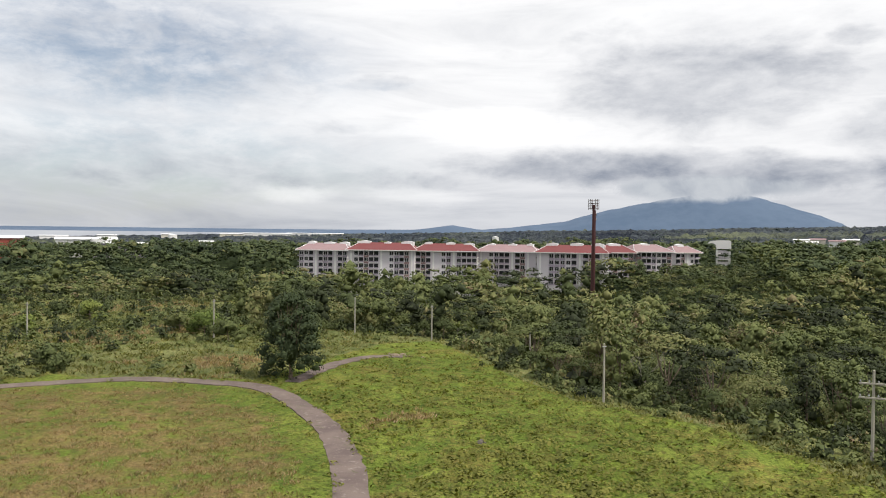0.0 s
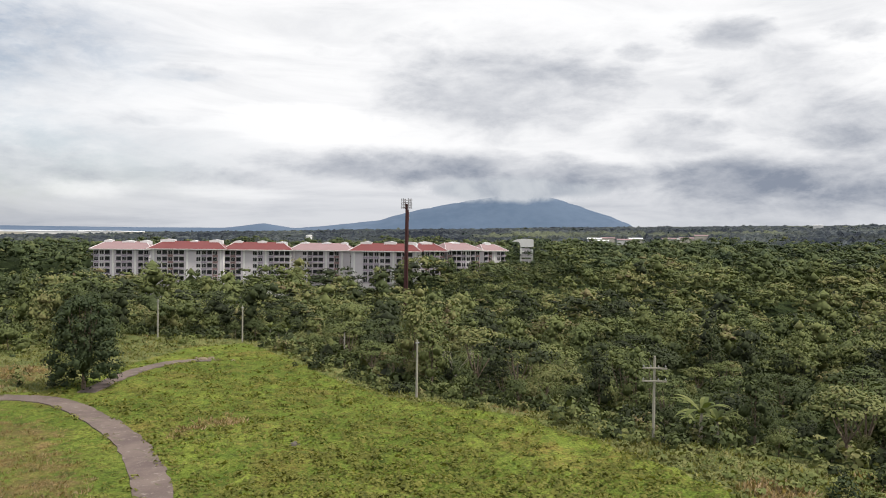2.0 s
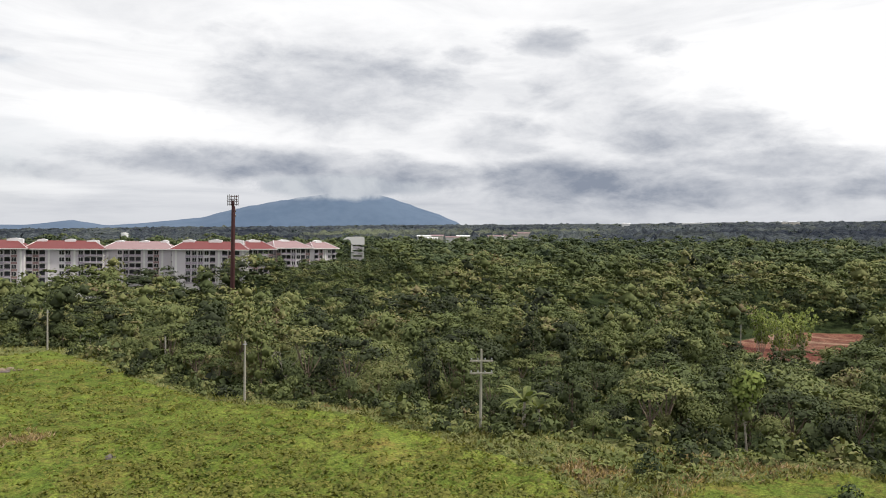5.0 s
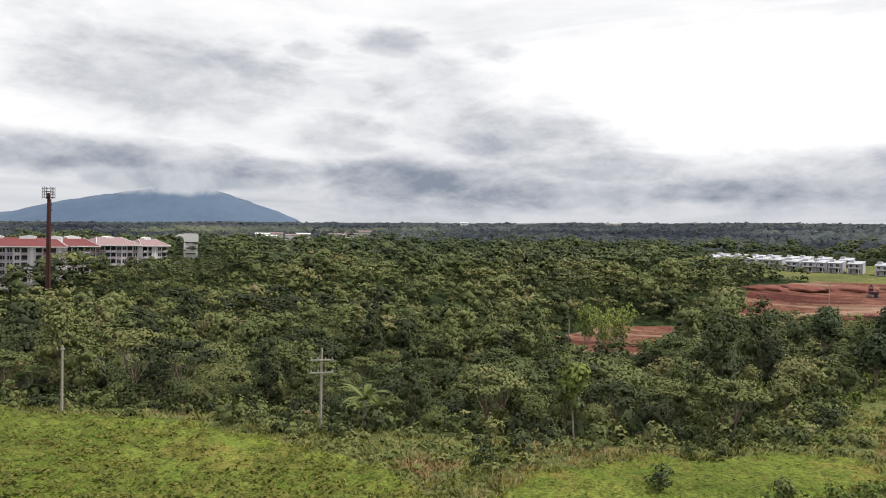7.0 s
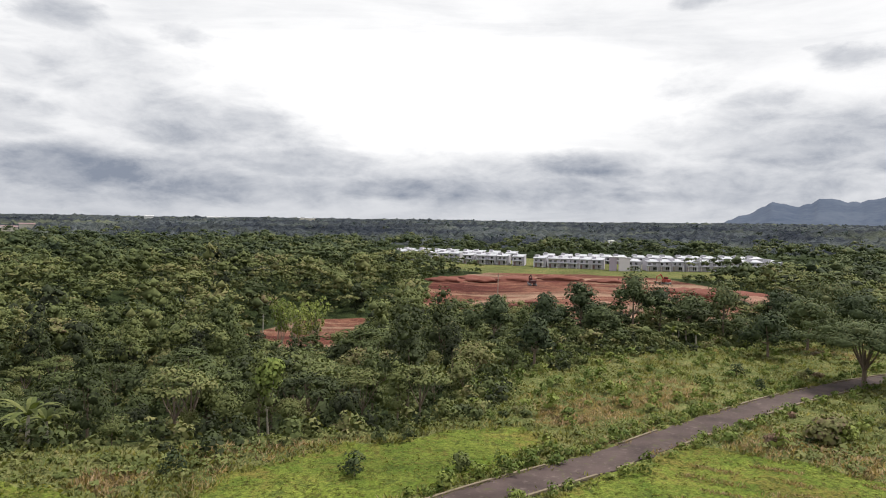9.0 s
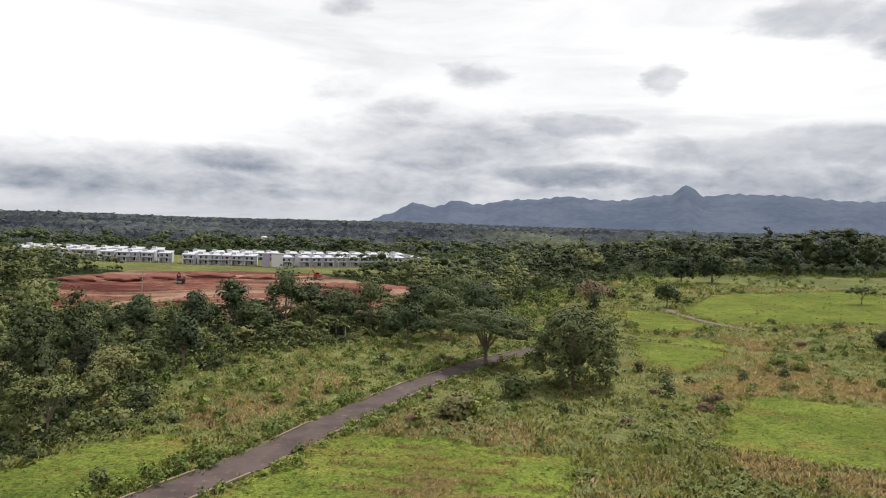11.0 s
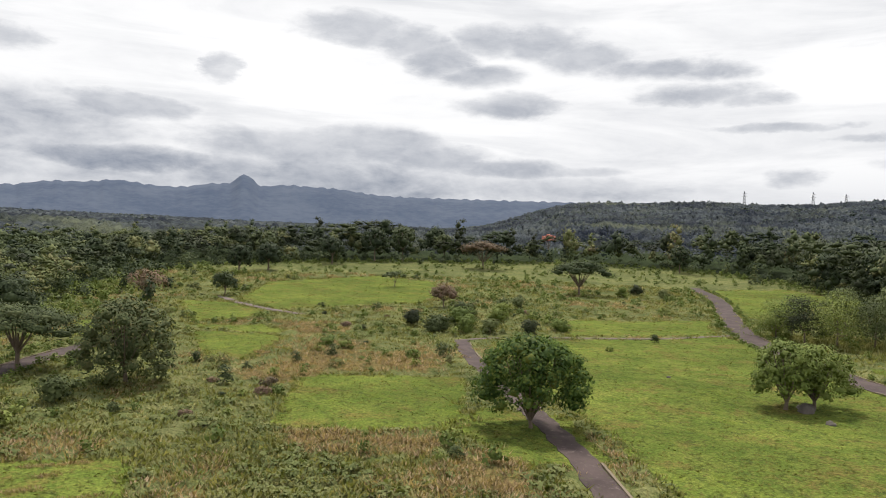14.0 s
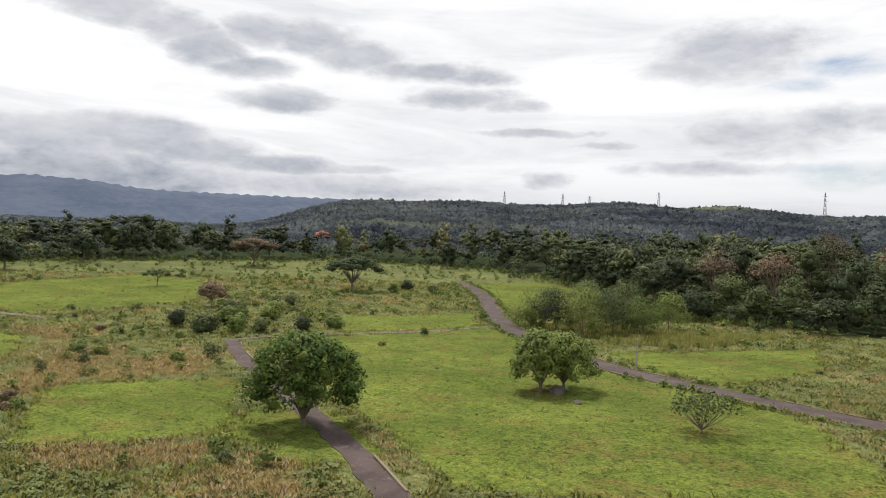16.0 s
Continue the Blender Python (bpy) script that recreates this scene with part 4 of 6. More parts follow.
def build_woods():
    rng = np.random.default_rng(11)
    # --- nearest belt along the meadow
    p = jitter_grid(-220, 330, -20, 300, 6.2, rng)
    d = np.hypot(p[:, 0], p[:, 1])
    s = edge_distance(OPEN, p[:, 0], p[:, 1])
    a = az_of(p)
    near = wooded(p, 2.5) & (d < 215) & (a > -36) & (a < 98)
    p, s, d = p[near], s[near], d[near]
    order = np.argsort(d)
    p, s, d = p[order], s[order], d[order]
    kinds = [("round", 8.5, 8.5, 1150, .34), ("vine", 8.5, 7.0, 1100, .33), ("flat", 9.0, 10.0, 1050, .36), ("round", 6.5, 7.0, 850, .33), ("tall", 10.5, 5.5, 850, .34), ("vine", 6.0, 6.5, 800, .33),
             ("round", 9.5, 10.0, 1300, .36), ("flat", 7.5, 9.0, 950, .36), ("vine", 9.5, 8.0, 1200, .34)]
    models = []
    for i, (sh, h, w, n, z) in enumerate(kinds):
        label = {"round": "leafy green broadleaf tree at the wood's edge", "vine": "dense tree hung with green creepers", "flat": "layered spreading green tree in the wood", "tall": "slender tall green tree in the wood"}[sh]
        models.append(tree("forest_tree", stand(0, 0), sh, h, w, n, z, 40 + i, LEAF, label, .16, group="trees of the near wood", tint=i * .17))
    used = set()
    n_single = 290
    lowk = low_growth(p)
    for i in range(min(n_single, len(p))):
        k = int(rng.integers(0, len(models)))
        sc = float(rng.choice((.6, .85, 1.05, 1.25, 1.5))) * float(rng.uniform(.9, 1.1)) * (.68 + .32 * min(s[i] / 14, 1)) * lowk[i]
        m = stand(p[i, 0], p[i, 1], rng.uniform(0, 360), sc, -.2)
        if k not in used:
            used.add(k)
            models[k].matrix_basis = m
        else:
            copy_thing(models[k], m)
    for k in range(len(models)):
        if k not in used:
            models[k].matrix_basis = stand(p[k, 0] + 2, p[k, 1] + 2)
    q, dq, sq = p[n_single:], d[n_single:], s[n_single:]
    protos = []
    for i, (sh, h, w, n, z) in enumerate(kinds):
        v, f, _, nl = crown_arrays(sh, h, w, 420, .42, 80 + i, shrink=.6, count=10, coarse=True)
        protos.append((v, f, nl))
    scatter_mesh("woodland", protos, q, rng.choice((.6, .85, 1.1, 1.3, 1.55), len(q)) * low_growth(q), rng.uniform(0, 6.28, len(q)), rng.random(len(q)), LEAF, "dense green tropical woodland in a ravine", "woods")
    # --- middle distance
    p = jitter_grid(-420, 760, -760, 760, 8.0, rng)
    d, a = np.hypot(p[:, 0], p[:, 1]), az_of(p)
    far_ok = wooded(p, 3) & in_view(p)
    sel = far_ok & (d < 560) & ((d >= 215) | (a >= 98))
    q = p[sel]
    protos = []
    for i, (sh, h, w, n, z) in enumerate((("round", 9, 10, 125, .70), ("flat", 10, 13, 135, .74), ("flat", 8, 11, 125, .70), ("vine", 9, 9, 120, .70), ("flat", 9, 12, 130, .72), ("round", 12, 10, 130, .70))):
        v, f, _, nl = crown_arrays(sh, h, w, n, z, 120 + i, shrink=.64, count=7, coarse=True)
        protos.append((v, f, nl))
    sc = rng.choice((.6, .8, 1.0, 1.2, 1.45), len(q)) * low_growth(q)
    tb = .5 + .5 * waves(q[:, 0], q[:, 1], 26)
    tints = np.clip(.55 * tb + .45 * rng.random(len(q)), 0, .98)
    south = az_of(q) > 96
    dq = np.hypot(q[:, 0], q[:, 1])
    lite = []
    for i, (sh, h, w) in enumerate((("flat", 10, 13), ("round", 9, 10), ("flat", 8, 11), ("round", 11, 11))):
        v, f, _, nl = crown_arrays(sh, h, w, 60, .95, 190 + i, shrink=.66, count=7, coarse=True)
        lite.append((v, f, nl))
    for m, pr, label in ((~south & (dq < 330), protos, "continuous green canopy of mixed woodland"), (~south & (dq >= 330), lite, "green canopy of flat-topped trees farther off")):
        scatter_mesh("woodland", pr, q[m], sc[m], rng.uniform(0, 6.28, m.sum()), tints[m], LEAF if pr is protos else LEAF_DARK, label, "woods")
    # creepers and saplings between the trunks
    g = jitter_grid(-160, 420, -20, 420, 5.6, rng)
    gd, ga = np.hypot(g[:, 0], g[:, 1]), az_of(g)
    g = g[wooded(g, 2) & (gd > 110) & (gd < 420) & (ga > -30) & (ga < 98)]
    mats = []
    for i in range(4):
        v, f, _, nl = crown_arrays("round", 2.6, 5.6, 17, 1.35, 230 + i, False, lobes_round(2.6, 5.6, random.Random(230 + i), 7, .02))
        mats.append((v, f, nl))
    scatter_mesh("undergrowth", mats, g, rng.uniform(.7, 1.3, len(g)), rng.uniform(0, 6.28, len(g)), rng.random(len(g)), LEAF, "creepers and saplings between the trees", "undergrowth")
    g = jitter_grid(20, 420, -20, 430, 4.0, rng)
    gd = np.hypot(g[:, 0], g[:, 1])
    g = g[(low_growth(g) < .7) & wooded(g, 2) & (gd > 140)]
    scatter_mesh("young_woods", lite, g, rng.uniform(.28, .55, len(g)), rng.uniform(0, 6.28, len(g)), rng.random(len(g)), LEAF, "low young trees and saplings round the clearings", "woods")
    qs, ts = q[south], tints[south]
    grow = 1.2 + .8 * np.clip((az_of(qs) - 100) / 16, 0, 1)
    grow = np.where((az_of(qs) > 153) & (np.hypot(qs[:, 0], qs[:, 1]) < 318), .85, grow)
    keep = rng.random(len(qs)) < 1.0 / grow ** .9
    qs, ts, ss = qs[keep], ts[keep], (sc[south] * grow)[keep]
    protos = []
    for i, (sh, h, w) in enumerate((("round", 9, 9), ("flat", 10, 12), ("round", 11, 9), ("vine", 9, 8), ("flat", 8, 11), ("tall", 11, 6), ("round", 7, 9))):
        v, f, _, nl = crown_arrays(sh, h, w, 235, .48, 140 + i, shrink=.62, count=9, coarse=True)
        protos.append((v, f, nl))
    pale = rng.random(len(qs)) < .48
    for m, mat, label in ((~pale, LEAF_DARK, "dark green belt of trees behind the fields"), (pale, LEAF, "olive and light green trees in the southern belt")):
        scatter_mesh("woodland", protos, qs[m], ss[m], rng.uniform(0, 6.28, m.sum()), ts[m], mat, label, "woods")
    # --- far woods to the horizon
    r = np.exp(rng.uniform(np.log(555), np.log(4600), 3400))
    a = np.radians(rng.uniform(-36, 174, 3400))
    r = np.concatenate([r, np.sqrt(rng.uniform(480 ** 2, 1650 ** 2, 2400))])
    a = np.concatenate([a, np.radians(rng.uniform(112, 174, 2400))])
    q = np.stack([r * np.sin(a), r * np.cos(a)], 1)
    q = q[wooded(q, 6) & (np.hypot(q[:, 0], q[:, 1]) > 550)]
    protos = []
    for i in range(5):
        v, f, _, nl = crown_arrays("flat", 8, 12, 17, 2.2, 160 + i, core=False, lobes=[(0, 0, 4.0 + .3 * i, 4.4, 2.6), (2.5, 1.5, 3.0, 3.2, 2.0)])
        protos.append((v, f, nl))
    dist = np.hypot(q[:, 0], q[:, 1])
    sc = rng.uniform(.6, 1.1, len(q)) * (1 + .25 * (dist / 1000))
    sc = np.minimum(sc, 1.6)
    tints = np.clip(.6 * (.5 + .5 * waves(q[:, 0], q[:, 1], 140)) + .4 * rng.random(len(q)), 0, .98)
    z = height(q[:, 0], q[:, 1]) - 1.2 * sc
    scatter_mesh("far_woods", protos, q, sc, rng.uniform(0, 6.28, len(q)), tints, LEAF_HAZED, "distant dark woods reaching the horizon", "woods", z)


build_woods()


def build_canopy(name, a0, a1, d0, d1, na, nd_, label, rough):
    """The far woods' closed canopy, a rough sheet of tree tops over the land."""
    rng = np.random.default_rng(int(a0) + 91)
    az = np.radians(np.linspace(a0, a1, na))
    d = np.geomspace(d0, d1, nd_)
    A, D = np.meshgrid(az, d, indexing="ij")
    A = A + rng.uniform(-.4, .4, A.shape) * (az[1] - az[0])
    D = D * (1 + rng.uniform(-.4, .4, A.shape) * (d[1] / d[0] - 1))
    x, y = D * np.sin(A), D * np.cos(A)
    z = height(x.ravel(), y.ravel()).reshape(x.shape) + 5.0 * sstep(d0, d0 * 1.25, D) - 2 * (1 - sstep(d0, d0 * 1.1, D))
    z = z + rng.normal(size=z.shape) * rough * (1 + D / 2500)
    v = np.stack([x, y, z], -1).reshape(-1, 3)
    i = np.arange(na - 1)[:, None] * nd_
    k = np.arange(nd_ - 1)[None]
    q = np.stack([i + k + 1, i + nd_ + k + 1, i + nd_ + k, i + k], -1).reshape(-1, 4)
    tagged(new(name, mesh_np(name, v, q, HAZED_CANOPY, smooth=True)), label, "woods", kind="stuff")


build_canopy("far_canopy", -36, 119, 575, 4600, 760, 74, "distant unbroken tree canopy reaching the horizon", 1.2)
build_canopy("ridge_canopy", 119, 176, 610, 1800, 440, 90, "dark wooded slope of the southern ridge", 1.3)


def tussock(n, h, spread, lean, wide, seed):
    """A clump of narrow upright blades that lean outwards."""
    rng = np.random.default_rng(seed)
    a, r = rng.uniform(0, 6.28, n), spread * np.sqrt(rng.random(n))
    base = np.stack([np.cos(a) * r, np.sin(a) * r, np.full(n, -.06)], 1)
    out = np.stack([np.cos(a), np.sin(a), 0 * a], 1)
    b = rng.uniform(0, 6.28, n)
    side = np.stack([np.cos(b), np.sin(b), 0 * b], 1)
    w = wide * rng.uniform(.6, 1.4, (n, 1))
    tall = h * rng.uniform(.55, 1.15, (n, 1)) * (1 - .45 * (r / spread)[:, None])
    tip = base + out * lean * tall * rng.uniform(.2, 1.2, (n, 1)) + rng.normal(size=(n, 3)) * .06 + np.array([0, 0, 1.0]) * tall
    v = np.stack([base - side * w, base + side * w, tip], 1).reshape(-1, 3)
    i = np.arange(n) * 3
    f = np.stack([i, i + 1, i + 2, i + 2], 1)
    nl = np.array([0, 0, 1.0]) + out * .40 * (r / spread)[:, None] + rng.normal(size=(n, 3)) * .2
    nl /= np.linalg.norm(nl, axis=1, keepdims=True)
    return v, f, np.repeat(nl, 3, axis=0)


def build_undergrowth():
    """Weeds, creepers and saplings under the wood's edge and over the scrub."""
    rng = np.random.default_rng(31)
    protos = []
    for i, (h, w, n) in enumerate(((1.6, 3.0, 48), (2.3, 3.2, 58), (1.1, 2.6, 40), (3.2, 3.0, 62), (2.0, 4.0, 60))):
        v, f, _, nl = crown_arrays("round", h, w, n, .62, 640 + i, False, lobes_round(h, w, random.Random(640 + i), 9, .02))
        protos.append((v, f, nl))
    p = jitter_grid(-200, 330, -40, 280, 2.3, rng)
    s = edge_distance(OPEN, p[:, 0], p[:, 1])
    d, a = np.hypot(p[:, 0], p[:, 1]), az_of(p)
    ok = (s > -3.0 + 2.2 * waves(p[:, 0], p[:, 1], 5)) & (s < 16) & (d < 230) & (a > -34) & (a < 90) & (rng.random(len(p)) < .85)
    low = low_growth(p) < .6
    ok |= low & (s > 0) & (d < 290) & (a > 40) & (rng.random(len(p)) < .6)
    for poly in (EARTH, CLEARING):
        ok &= edge_distance(poly, p[:, 0], p[:, 1]) > 1.0
    q = p[ok]
    scatter_mesh("undergrowth", protos, q, rng.uniform(.45, 1.15, len(q)), rng.uniform(0, 6.28, len(q)), rng.random(len(q)), LEAF, "tangled green weeds and creepers under the trees", "undergrowth")
    # overgrown verges along the roads
    V = []
    for o in bpy.data.objects:
        if o.type == "MESH" and o.name in ("road_2", "road_4"):
            c = np.empty(len(o.data.vertices) * 3)
            o.data.vertices.foreach_get("co", c)
            c = c.reshape(-1, 7, 3)[:, :, :2]
            for k, out in ((1, 0), (5, 6)):
                e = c[:, k]
                n_ = (c[:, k] - c[:, 3]) / np.linalg.norm(c[:, k] - c[:, 3], axis=1, keepdims=True)
                for rep in range(2):
                    keep = rng.random(len(e)) < (.8 if o.name == "road_2" and k == 5 else .5)
                    V.append((e + n_ * rng.uniform(.35, 2.2, (len(e), 1)) + rng.normal(size=e.shape) * .3)[keep])
    q = np.concatenate(V)
    scatter_mesh("verge_weeds", protos, q, rng.uniform(.25, .68, len(q)), rng.uniform(0, 6.28, len(q)), rng.random(len(q)), LEAF_PALE, "weeds growing over the road's edges", "weeds")
    # weedy bunds round the mown fields
    V = []
    for fld in LUSH_FIELDS[1:]:
        for (ax, ay), (bx, by) in zip(fld, fld[1:] + fld[:1]):
            n_ = int(math.hypot(bx - ax, by - ay) / 1.1)
            t = (np.arange(n_) + rng.random(n_)) / max(n_, 1)
            V.append(np.stack([ax + (bx - ax) * t, ay + (by - ay) * t], 1) + rng.normal(size=(n_, 2)) * .7)
    q = np.concatenate(V)
    q = q[~near_road(q, .8) & (rng.random(len(q)) < .62)]
    blades = [tussock(24, .8, .9, .8, .10, 900 + i) for i in range(5)]
    scatter_mesh("bund_weeds", blades, q, rng.uniform(.5, 1.15, len(q)), rng.uniform(0, 6.28, len(q)), rng.random(len(q)), GRASS_TALL, "rank weeds along the low field bunds", "weeds")
    # scrub over the rough ground to the south and east
    p = jitter_grid(60, 470, -420, 60, 4.2, rng)
    s = edge_distance(OPEN, p[:, 0], p[:, 1])
    d, a = np.hypot(p[:, 0], p[:, 1]), az_of(p)
    cv = cover(p[:, 0], p[:, 1])
    patch = .5 + .5 * waves(p[:, 0], p[:, 1], 17)
    ok = (s < 8) & (d > 70) & (a > 64) & (a < 172) & (cv[:, 1] < .12) & (rng.random(len(p)) < .08 + .5 * patch ** 3 + .75 * (s > -12) + .45 * (s > -34) * (a < 97))
    ok &= ~near_road(p, 2.0)
    q = p[ok]
    near = np.hypot(q[:, 0], q[:, 1])
    scatter_mesh("scrub", protos, q, rng.uniform(.3, .95, len(q)) * (1 + .5 * (near > 200)), rng.uniform(0, 6.28, len(q)), rng.random(len(q)), LEAF_PALE, "scattered green scrub over rough grass", "scrub")
    p = jitter_grid(-150, -24, 112, 235, 4.0, rng)
    s = edge_distance(OPEN, p[:, 0], p[:, 1])
    ok = (s < 4) & (cover(p[:, 0], p[:, 1])[:, 0] < .3) & (vnoise(p[:, 0], p[:, 1], 16, 8) + .5 * (p[:, 1] > 150) + .4 * (p[:, 0] < -60) > .62) & ~near_road(p, 3)
    q = p[ok]
    scatter_mesh("scrub", protos, q, rng.uniform(.4, 1.25, len(q)), rng.uniform(0, 6.28, len(q)), rng.random(len(q)), LEAF, "green scrub and saplings over rough grass", "scrub")
    # thicket fringing the far fields
    p = jitter_grid(60, 520, -480, 0, 7.0, rng)
    s = edge_distance(OPEN, p[:, 0], p[:, 1])
    d = np.hypot(p[:, 0], p[:, 1])
    ok = (s > -26) & (s < 10) & (d > 235) & (rng.random(len(p)) < .16 + .3 * (s > -9)) & (cover(p[:, 0], p[:, 1])[:, 1] < .3)
    protos = [(lambda r: (r[0], r[1], r[3]))(crown_arrays(sh, h, w, 130, .95, 660 + i, False)) for i, (sh, h, w) in enumerate((("round", 6, 8), ("flat", 8, 10), ("round", 9, 9), ("vine", 5, 6), ("tall", 9, 5)))]
    q = p[ok]
    scatter_mesh("thicket", protos, q, rng.uniform(.5, 1.2, len(q)), rng.uniform(0, 6.28, len(q)), rng.random(len(q)), LEAF_DARK, "ragged fringe of small trees round the fields", "thicket")


build_undergrowth()


def build_grass():
    rng = np.random.default_rng(5)

    def points(n, r0, r1, a0=-34, a1=172):
        r = np.sqrt(rng.uniform(r0 ** 2, r1 ** 2, n)) if r1 < 140 else np.exp(rng.uniform(np.log(r0), np.log(r1), n))
        a = np.radians(rng.uniform(a0, a1, n))
        return np.stack([r * np.sin(a), r * np.cos(a)], 1)

    p = points(105000, 52, 400)
    p = p[(edge_distance(OPEN, p[:, 0], p[:, 1]) < -.5)]
    p = p[~near_road(p, .35)]
    cv = cover(p[:, 0], p[:, 1])
    lush, dry = cv[:, 1], cv[:, 0]
    u = rng.random(len(p))
    patch = .5 + .5 * waves(p[:, 0], p[:, 1], 6.5)
    patch2 = .5 + .5 * waves(p[:, 0] + 31, p[:, 1], 17)
    mown = lush > .5
    tall = (~mown) & (u < .30 + .5 * patch)
    straw = tall & (.6 * patch2 + .4 * patch + .2 * rng.random(len(p)) > .80) | (dry > .4) & (u < .58)
    short = mown & (u < .30 + .5 * patch) & ~straw
    tall &= ~straw
    k = lambda m: np.where(m)[0]
    grow = 1 + np.clip(np.hypot(p[:, 0], p[:, 1]) - 120, 0, 300) / 170
    u6 = lambda m: rng.uniform(0, 6.28, m.sum())
    smooth = edge_distance(LAWN, p[:, 0], p[:, 1]) < 0
    for i_ in SMOOTH_FIELDS:
        smooth |= edge_distance(LUSH_FIELDS[i_], p[:, 0], p[:, 1]) < -.5
    pr = []
    for i in range(6):
        wd = 1.0 + .2 * i
        v, f, _, nl = crown_arrays("round", .4, wd, 11, .34, 720 + i, False, [(0, 0, 0, wd * .5, .34), (wd * .2, .2, 0, wd * .34, .26)], droop=.0)
        nl = nl * .6 + np.array([0, 0, .6])
        pr.append((v, f, nl / np.linalg.norm(nl, axis=1, keepdims=True)))
    scatter_mesh("meadow_grass", pr, p[k(short)], rng.uniform(.5, 1.35, short.sum()) * np.where(smooth, .42, 1.0)[short] * grow[short], u6(short), rng.random(short.sum()), GRASS, "short bright green meadow grass", "grass")
    pr = [tussock(17, .55, 1.0, 1.1, .10, 10 + i) for i in range(6)]
    scatter_mesh("tall_grass", pr, p[k(tall)], rng.uniform(.6, 1.35, tall.sum()) * grow[tall], u6(tall), rng.random(tall.sum()), GRASS_TALL, "tall pale green weeds and grass", "grass")
    pr = [tussock(18, .58, .95, 1.1, .09, 20 + i) for i in range(6)]
    scatter_mesh("dry_grass", pr, p[k(straw)], rng.uniform(.6, 1.3, straw.sum()) * np.where(smooth, .5, 1.0)[straw] * grow[straw], u6(straw), rng.random(straw.sum()), GRASS_DRY, "straw-coloured dry grass clumps", "grass")
    # low leafy weeds in the rough grass
    w = points(26000, 52, 330)
    s = edge_distance(OPEN, w[:, 0], w[:, 1])
    cw = cover(w[:, 0], w[:, 1])
    kind = .6 * vnoise(w[:, 0], w[:, 1], 9, 21) + .4 * vnoise(w[:, 0], w[:, 1], 3.5, 22)
    w = w[(s < 3) & (cw[:, 1] < .4) & (cw[:, 0] < .45) & (kind > .52) & ~near_road(w, .5)]
    mats = []
    for i in range(6):
        wd = 1.5 + .25 * i
        v, f, _, nl = crown_arrays("round", .5, wd, 17, .36, 760 + i, False, lobes_round(.55, wd, random.Random(760 + i), 6, .0))
        nl = nl * .45 + np.array([0, 0, .8])
        mats.append((v, f, nl / np.linalg.norm(nl, axis=1, keepdims=True)))
    gw = 1 + np.clip(np.hypot(w[:, 0], w[:, 1]) - 110, 0, 250) / 200
    scatter_mesh("low_weeds", mats, w, rng.uniform(.55, 1.3, len(w)) * gw, rng.uniform(0, 6.28, len(w)), rng.random(len(w)), WEED, "low leafy green weeds among the grass", "weeds")
    # a bed of tall pale reeds beside the long road
    bed = [(125, -182), (99, -171), (82, -169), (72, -182), (66, -214), (82, -205), (100, -195), (120, -198)]
    w = jitter_grid(60, 130, -220, -165, 1.25, rng)
    w = w[(edge_distance(bed, w[:, 0], w[:, 1]) < 1.5 * vnoise(w[:, 0], w[:, 1], 4, 31)) & ~near_road(w, 1.0)]
    reeds = [tussock(22, 1.9, .9, .35, .11, 40 + i) for i in range(5)]
    scatter_mesh("reed_bed", reeds, w, rng.uniform(.7, 1.25, len(w)), rng.uniform(0, 6.28, len(w)), rng.random(len(w)), GRASS_TALL, "tall pale grey-green reeds beside the road", "reeds")
    # swaths of cut straw on the small mown field
    V = []
    for k in range(7):
        x = 58.5 + 3.4 * k
        t = np.linspace(0, 1, 90)
        y = -9 + (k % 3) * 1.5 + t * (22 - 2.2 * abs(k - 3))
        w = waves(np.full(90, x), y, 2.2)
        keep = w > -.15
        V.append(np.stack([x + .35 * (y + 1) * .3 + rng.normal(size=90) * .22, y], 1)[keep])
    q = np.concatenate(V)
    q = q[(edge_distance(LUSH_FIELDS[1], q[:, 0], q[:, 1]) < -.6)]
    scatter_mesh("cut_grass", pr, q, rng.uniform(.4, .7, len(q)), rng.uniform(0, 6.28, len(q)), rng.random(len(q)), GRASS_DRY, "straw-coloured swaths of cut grass", "grass")


build_grass()

# ---------- trees that stand alone ----------
def lone_lobes(h, w, n, seed, low=.2, top=.95, fill=.22, flatness=.8, wide=.5):
    """Lobes of a lone crown: a rough dome, from low*h to top*h."""
    rng = random.Random(seed)
    out = [(0, 0, h * (low + top) / 2, w * .26, h * (top - low) * .34)]
    for i in range(n):
        t = (i + .5) / n
        a = i * 2.39996 + rng.uniform(-.25, .25)
        u = 1 - 1.35 * t
        ring = math.sqrt(max(.06, 1 - u * u))
        r = w * fill * rng.uniform(.62, 1.1)
        z = h * (low + (top - low) * (.5 + .5 * u)) - r * .3
        rr = (w * .5 - r * .75) * ring * rng.uniform(.8, 1.08)
        out.append((math.cos(a) * rr, math.sin(a) * rr, z, r, r * flatness * rng.uniform(.8, 1.15)))
    return out


